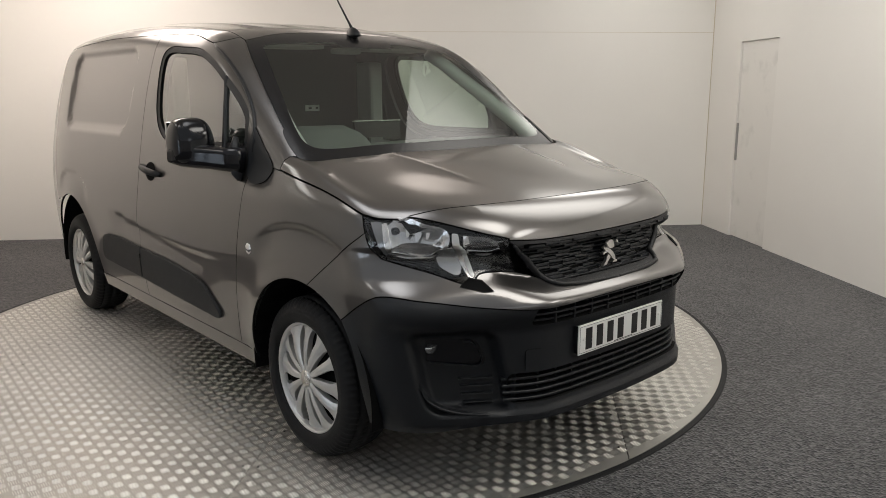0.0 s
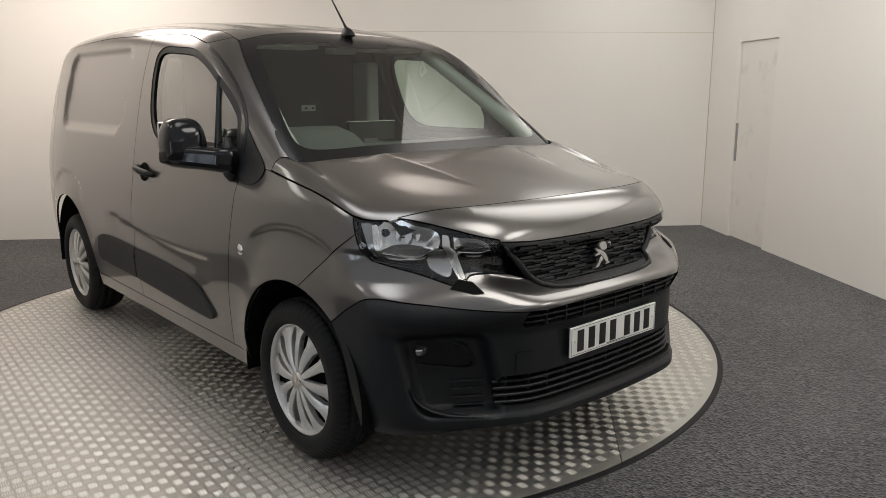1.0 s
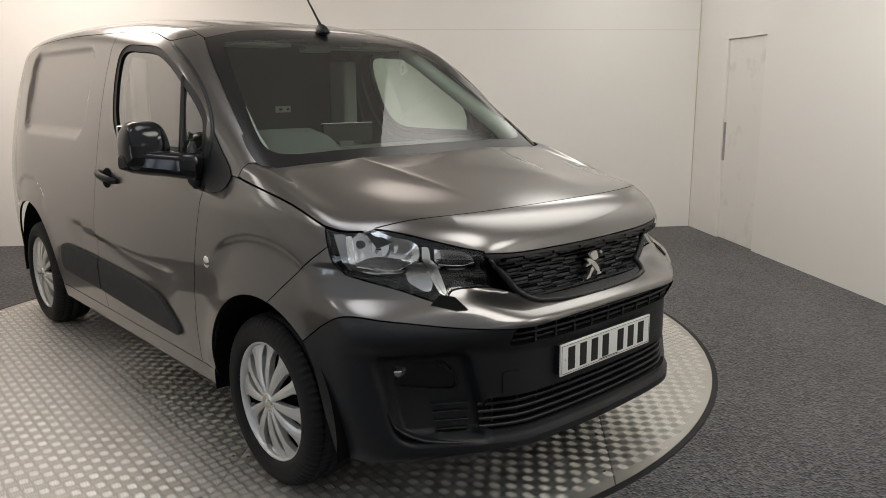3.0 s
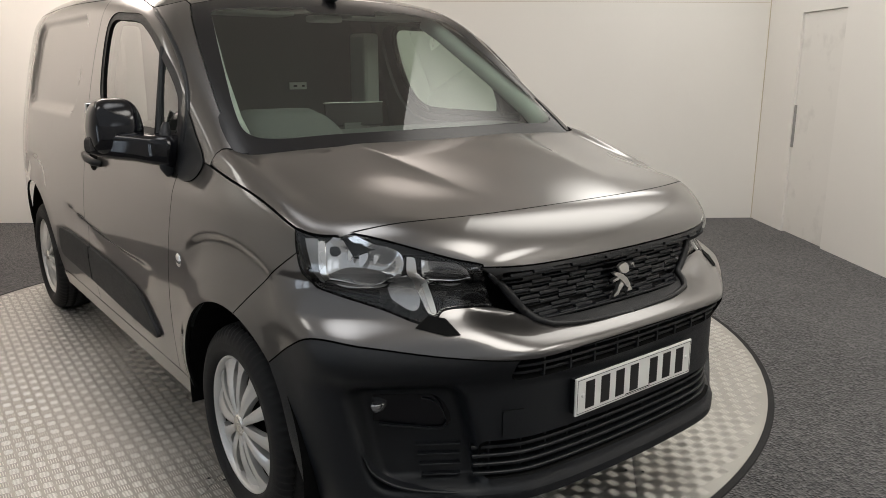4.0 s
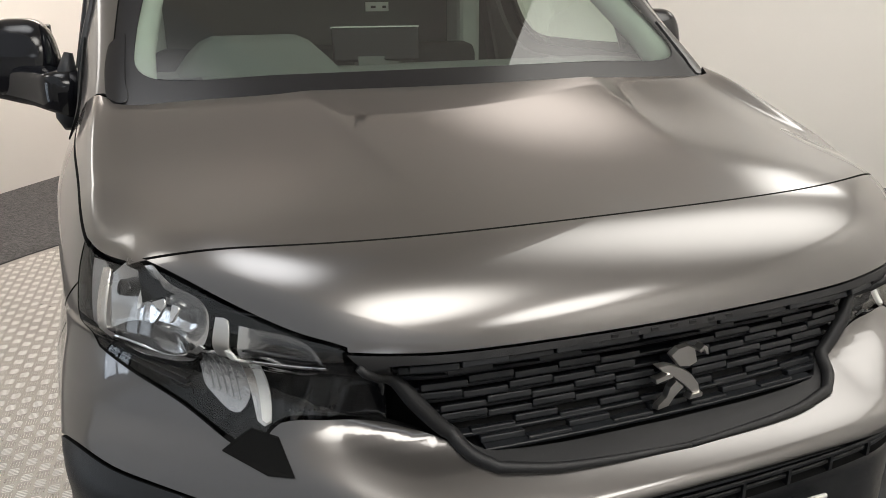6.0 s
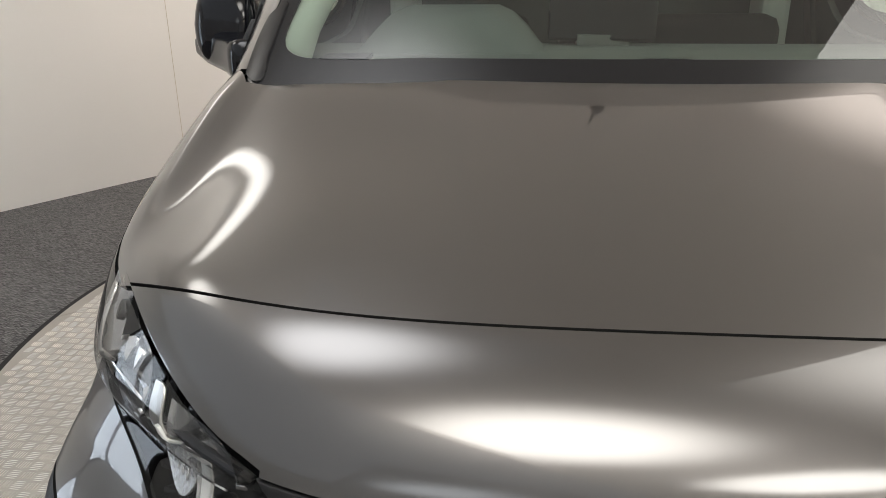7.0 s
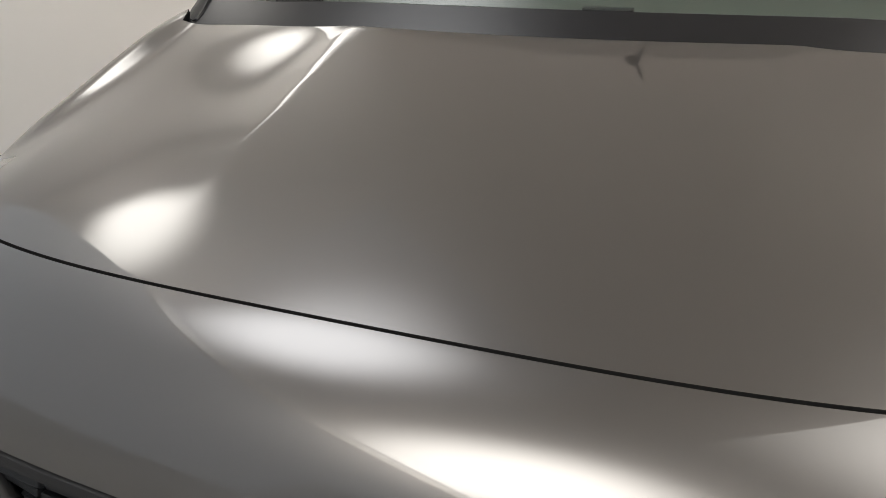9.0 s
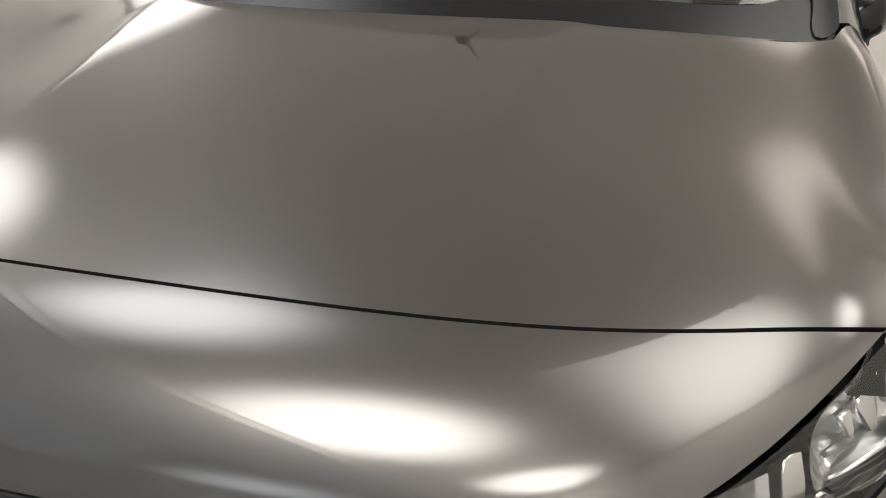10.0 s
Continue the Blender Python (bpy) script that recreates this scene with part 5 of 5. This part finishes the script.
bm = bmesh.new()
tube(bm, [(0, 0.852, 1.728), (0, 0.880, 1.762), (0, 0.935, 1.828), (0, 0.990, 1.894)], [0.009, 0.0055, 0.0048, 0.004], 10)
part("aerial_rod", bm, PLASTIC, aerial, smooth=True)
box_part("underbody", (-0.52, -0.55, 0.20), (0.52, 3.30, 0.34), DARK, van)
tail = np.array([(x, z) for x, z in ((0.70, 0.30), (0.74, 0.9), (0.66, 1.45), (0.52, 1.70), (0.0, 1.73))])
bm = bmesh.new()
rows = []
for x, z in tail:
    rows.append([bm.verts.new((k * x, 3.40 - 0.03 * k * k, z)) for k in np.linspace(-1, 1, 9)])
for a, b in zip(rows, rows[1:]):
    for j in range(8):
        bm.faces.new((a[j], a[j + 1], b[j + 1], b[j]))
part("tail_panel", bm, PAINT, van, smooth=True)


# ---- inside the cab ----
def extrude_x(name, prof, x0, x1, mat, parent, label="", taper=0.0):
    """A form with a constant outline in the (y, z) plane, from x0 to x1."""
    bm = bmesh.new()
    a = [bm.verts.new((x0, y, z)) for y, z in prof]
    b = [bm.verts.new((x1, y, z)) for y, z in prof]
    n = len(prof)
    for i in range(n):
        bm.faces.new((a[i], a[(i + 1) % n], b[(i + 1) % n], b[i]))
    bm.faces.new(a[::-1])
    bm.faces.new(b)
    bmesh.ops.recalc_face_normals(bm, faces=bm.faces[:])
    return part(name, bm, mat, parent, label)


box_part("cab_floor", (-0.74, 0.15, 0.36), (0.74, 1.78, 0.42), TRIM, van)
dash = extrude_x("dashboard", [(0.145, 1.150), (0.30, 1.172), (0.48, 1.180), (0.66, 1.172), (0.74, 1.140), (0.77, 1.05), (0.74, 0.80), (0.60, 0.60), (0.30, 0.60), (0.16, 0.95)], -0.735, 0.735, TRIM, van, "dark grey moulded dashboard")
extrude_x("dash_ledge", [(0.20, 1.158), (0.235, 1.172), (0.27, 1.174), (0.27, 1.15)], -0.62, 0.70, TRIM, dash)
bm = bmesh.new()
rows = []
for i in range(13):
    u = i / 12
    x = -0.60 + 0.42 * u
    h = 0.092 * min(1.0, (1 - abs(2 * u - 1)) / 0.42) ** 0.8
    rows.append([bm.verts.new((x, y, z + h * k)) for y, z, k in ((0.40, 1.172, 0.0), (0.46, 1.176, 0.80), (0.54, 1.178, 0.98), (0.66, 1.172, 1.0), (0.68, 1.16, 0.0))])
for a, b in zip(rows, rows[1:]):
    for j in range(4):
        bm.faces.new((a[j], b[j], b[j + 1], a[j + 1]))
part("instrument_hood", bm, TRIM, dash, "domed hood over the instruments", True)
screen_part = box_part("touch_screen", (-0.125, -0.012, -0.048), (0.125, 0.012, 0.048), GLOSS_BLACK, dash, "upright black touch screen", 0.006, Matrix.Translation((-0.044, 0.60, 1.232)) @ Matrix.Rotation(-0.16, 4, "Z") @ Matrix.Rotation(-0.12, 4, "X"))
box_part("screen_edge", (-0.127, -0.014, 0.046), (0.127, 0.014, 0.050), SATIN, screen_part, "", 0.001, Matrix.Translation((-0.044, 0.60, 1.232)) @ Matrix.Rotation(-0.16, 4, "Z") @ Matrix.Rotation(-0.12, 4, "X"))
box_part("screen_foot", (-0.10, 0.58, 1.165), (0.02, 0.64, 1.20), TRIM, dash)
box_part("number_tag", (0.008, 0.258, 1.176), (0.096, 0.278, 1.186), GREY_PLASTIC, dash, "small dark tag behind the windscreen", 0.002)
for x in (-0.60, 0.60):
    for k in range(5):
        box_part("vent_slat", (x - 0.05, 0.30 + 0.018 * k, 1.172), (x + 0.05, 0.306 + 0.018 * k, 1.181), PLASTIC, dash)
for k in range(6):
    box_part("vent_slat", (0.0 + 0.016 * k, 0.272, 1.168), (0.008 + 0.016 * k, 0.300, 1.178), PLASTIC, dash)
bm = bmesh.new()
rise = np.linspace(0.36, 1.70, 16)
reach = half_width(1.76 + 0 * rise, rise) - 0.035
reach[-2:] -= 0.06
outline = [(x, z) for x, z in zip(reach, rise)] + [(-x, z) for x, z in zip(reach[::-1], rise[::-1])]
fore = [bm.verts.new((x, 1.745, z)) for x, z in outline]
aft = [bm.verts.new((x, 1.775, z)) for x, z in outline]
bm.faces.new(fore)
bm.faces.new(aft[::-1])
for i in range(len(outline)):
    j = (i + 1) % len(outline)
    bm.faces.new((fore[i], aft[i], aft[j], fore[j]))
bmesh.ops.recalc_face_normals(bm, faces=bm.faces[:])
bulkhead = part("bulkhead", bm, TRIM, van, "dark bulkhead behind the seats")
label_part = box_part("notice_label", (0.245, 1.741, 1.300), (0.348, 1.7445, 1.338), WHITE, bulkhead, "small white notice label")
for x0, x1, z0 in ((0.268, 0.290, 1.313), (0.320, 0.336, 1.313)):
    box_part("writing_bar", (x0, 1.7398, z0), (x1, 1.7412, z0 + 0.010), INK, label_part)
# seats, dark cloth
for x in (-0.42, 0.42, 0.06):
    bm = bmesh.new()
    wide = 0.23 if abs(x) > 0.2 else 0.15
    box(bm, (x - wide, 1.44, 0.62), (x + wide, 1.58, 1.18), None, 0.05)
    seat = part("seat_back", bm, CLOTH, van, "dark cloth seat", True)
    bm = bmesh.new()
    box(bm, (x - wide, 1.00, 0.46), (x + wide, 1.46, 0.66), None, 0.05)
    part("seat_cushion", bm, CLOTH, seat, smooth=True)
# steering wheel on the van's right
bm = bmesh.new()
circle = [(-0.40 + 0.18 * math.cos(2 * math.pi * k / 28), 0.86 + 0.07 * math.sin(2 * math.pi * k / 28), 1.00 + 0.165 * math.sin(2 * math.pi * k / 28)) for k in range(29)]
tube(bm, circle, [0.015] * 29, 8)
wheel_rim = part("steering_wheel", bm, PLASTIC, van, "black steering wheel", True)
bm = bmesh.new()
tube(bm, [(-0.40, 0.76, 1.00), (-0.40, 0.85, 1.00)], [0.05, 0.06], 14)
part("steering_hub", bm, PLASTIC, wheel_rim, smooth=True)
box_part("steering_spoke", (-0.56, 0.845, 0.985), (-0.24, 0.86, 1.015), PLASTIC, wheel_rim, "", 0.005)
# lining: roof, pillars, door cards
panel("headlining", ring(GLASS_TOP[::-1], ROOF_SIDE[:40], onto("top", cabin, np.stack([np.linspace(0.60, 0, 20), 1.74 + 0 * xs_half[:20]], 1)),
                         onto("top", cabin, np.stack([np.linspace(0, -0.60, 20), 1.74 + 0 * xs_half[:20]], 1)), mirrored(ROOF_SIDE[:40]), mirrored(GLASS_TOP[::-1])), "top", cabin, LINER, van, gap=0.06, seam=0.01, rim=0, lift=-0.055)
for other in (False, True):
    s = -1 if other else 1
    panel("pillar_trim", pillar, "diag", cabin, LINER, van, flip=other, gap=0.04, seam=0.006, rim=0, lift=-0.035)
    bm = bmesh.new()
    tube(bm, [Vector((s * x, y, z)) for x, y, z in ((0.700, 0.235, 1.175), (0.690, 0.34, 1.250), (0.640, 0.56, 1.40), (0.575, 0.80, 1.565), (0.545, 0.90, 1.625))], [0.045, 0.042, 0.038, 0.036, 0.036], 12)
    part("pillar_cover", bm, LINER, van, "pale grey inner pillar trim", True)
    panel("door_card", door_loop, "side", cabin, TRIM, van, holes=[shrink(WINDOW, -0.01)], flip=other, gap=0.04, seam=0.02, rim=0.02, lift=-0.05)
    box_part("pillar_lining", (s * 0.64 - 0.05, 1.52, 0.9), (s * 0.64 + 0.05, 1.68, 1.60), LINER, van, "", 0.02)
    box_part("sun_visor", (s * 0.34 - 0.20, 0.90, 1.632), (s * 0.34 + 0.20, 1.06, 1.650), LINER, van, "pale folded sun visor", 0.006)
box_part("cab_lamp", (-0.02, 0.96, 1.615), (0.13, 1.04, 1.645), LINER, van, "pale roof lamp", 0.01)

# black seal between each windscreen pillar and its door
for other in (False, True):
    bm = bmesh.new()
    run = DOOR_TOP_A[2::3] * np.array([-1.0 if other else 1.0, 1, 1])
    tube(bm, [tuple(p) for p in run], [0.006] + [0.009] * (len(run) - 2) + [0.006], 8)
    part("door_seal", bm, PLASTIC, van, smooth=True)

# corner cappings at the foot of the windscreen
for other in (False, True):
    loop = ring(line("diag", cabin, [(0.618, 1.158, 1), (0.655, 1.172), (0.735, 1.262), (0.722, 1.290, 1), (0.640, 1.200), (0.600, 1.160), (0.618, 1.158, 1)], 0.01))
    panel("screen_capping", loop, "diag", cabin, BAND, van, gap=0.02, seam=0, rim=0.006, lift=0.003, flip=other)
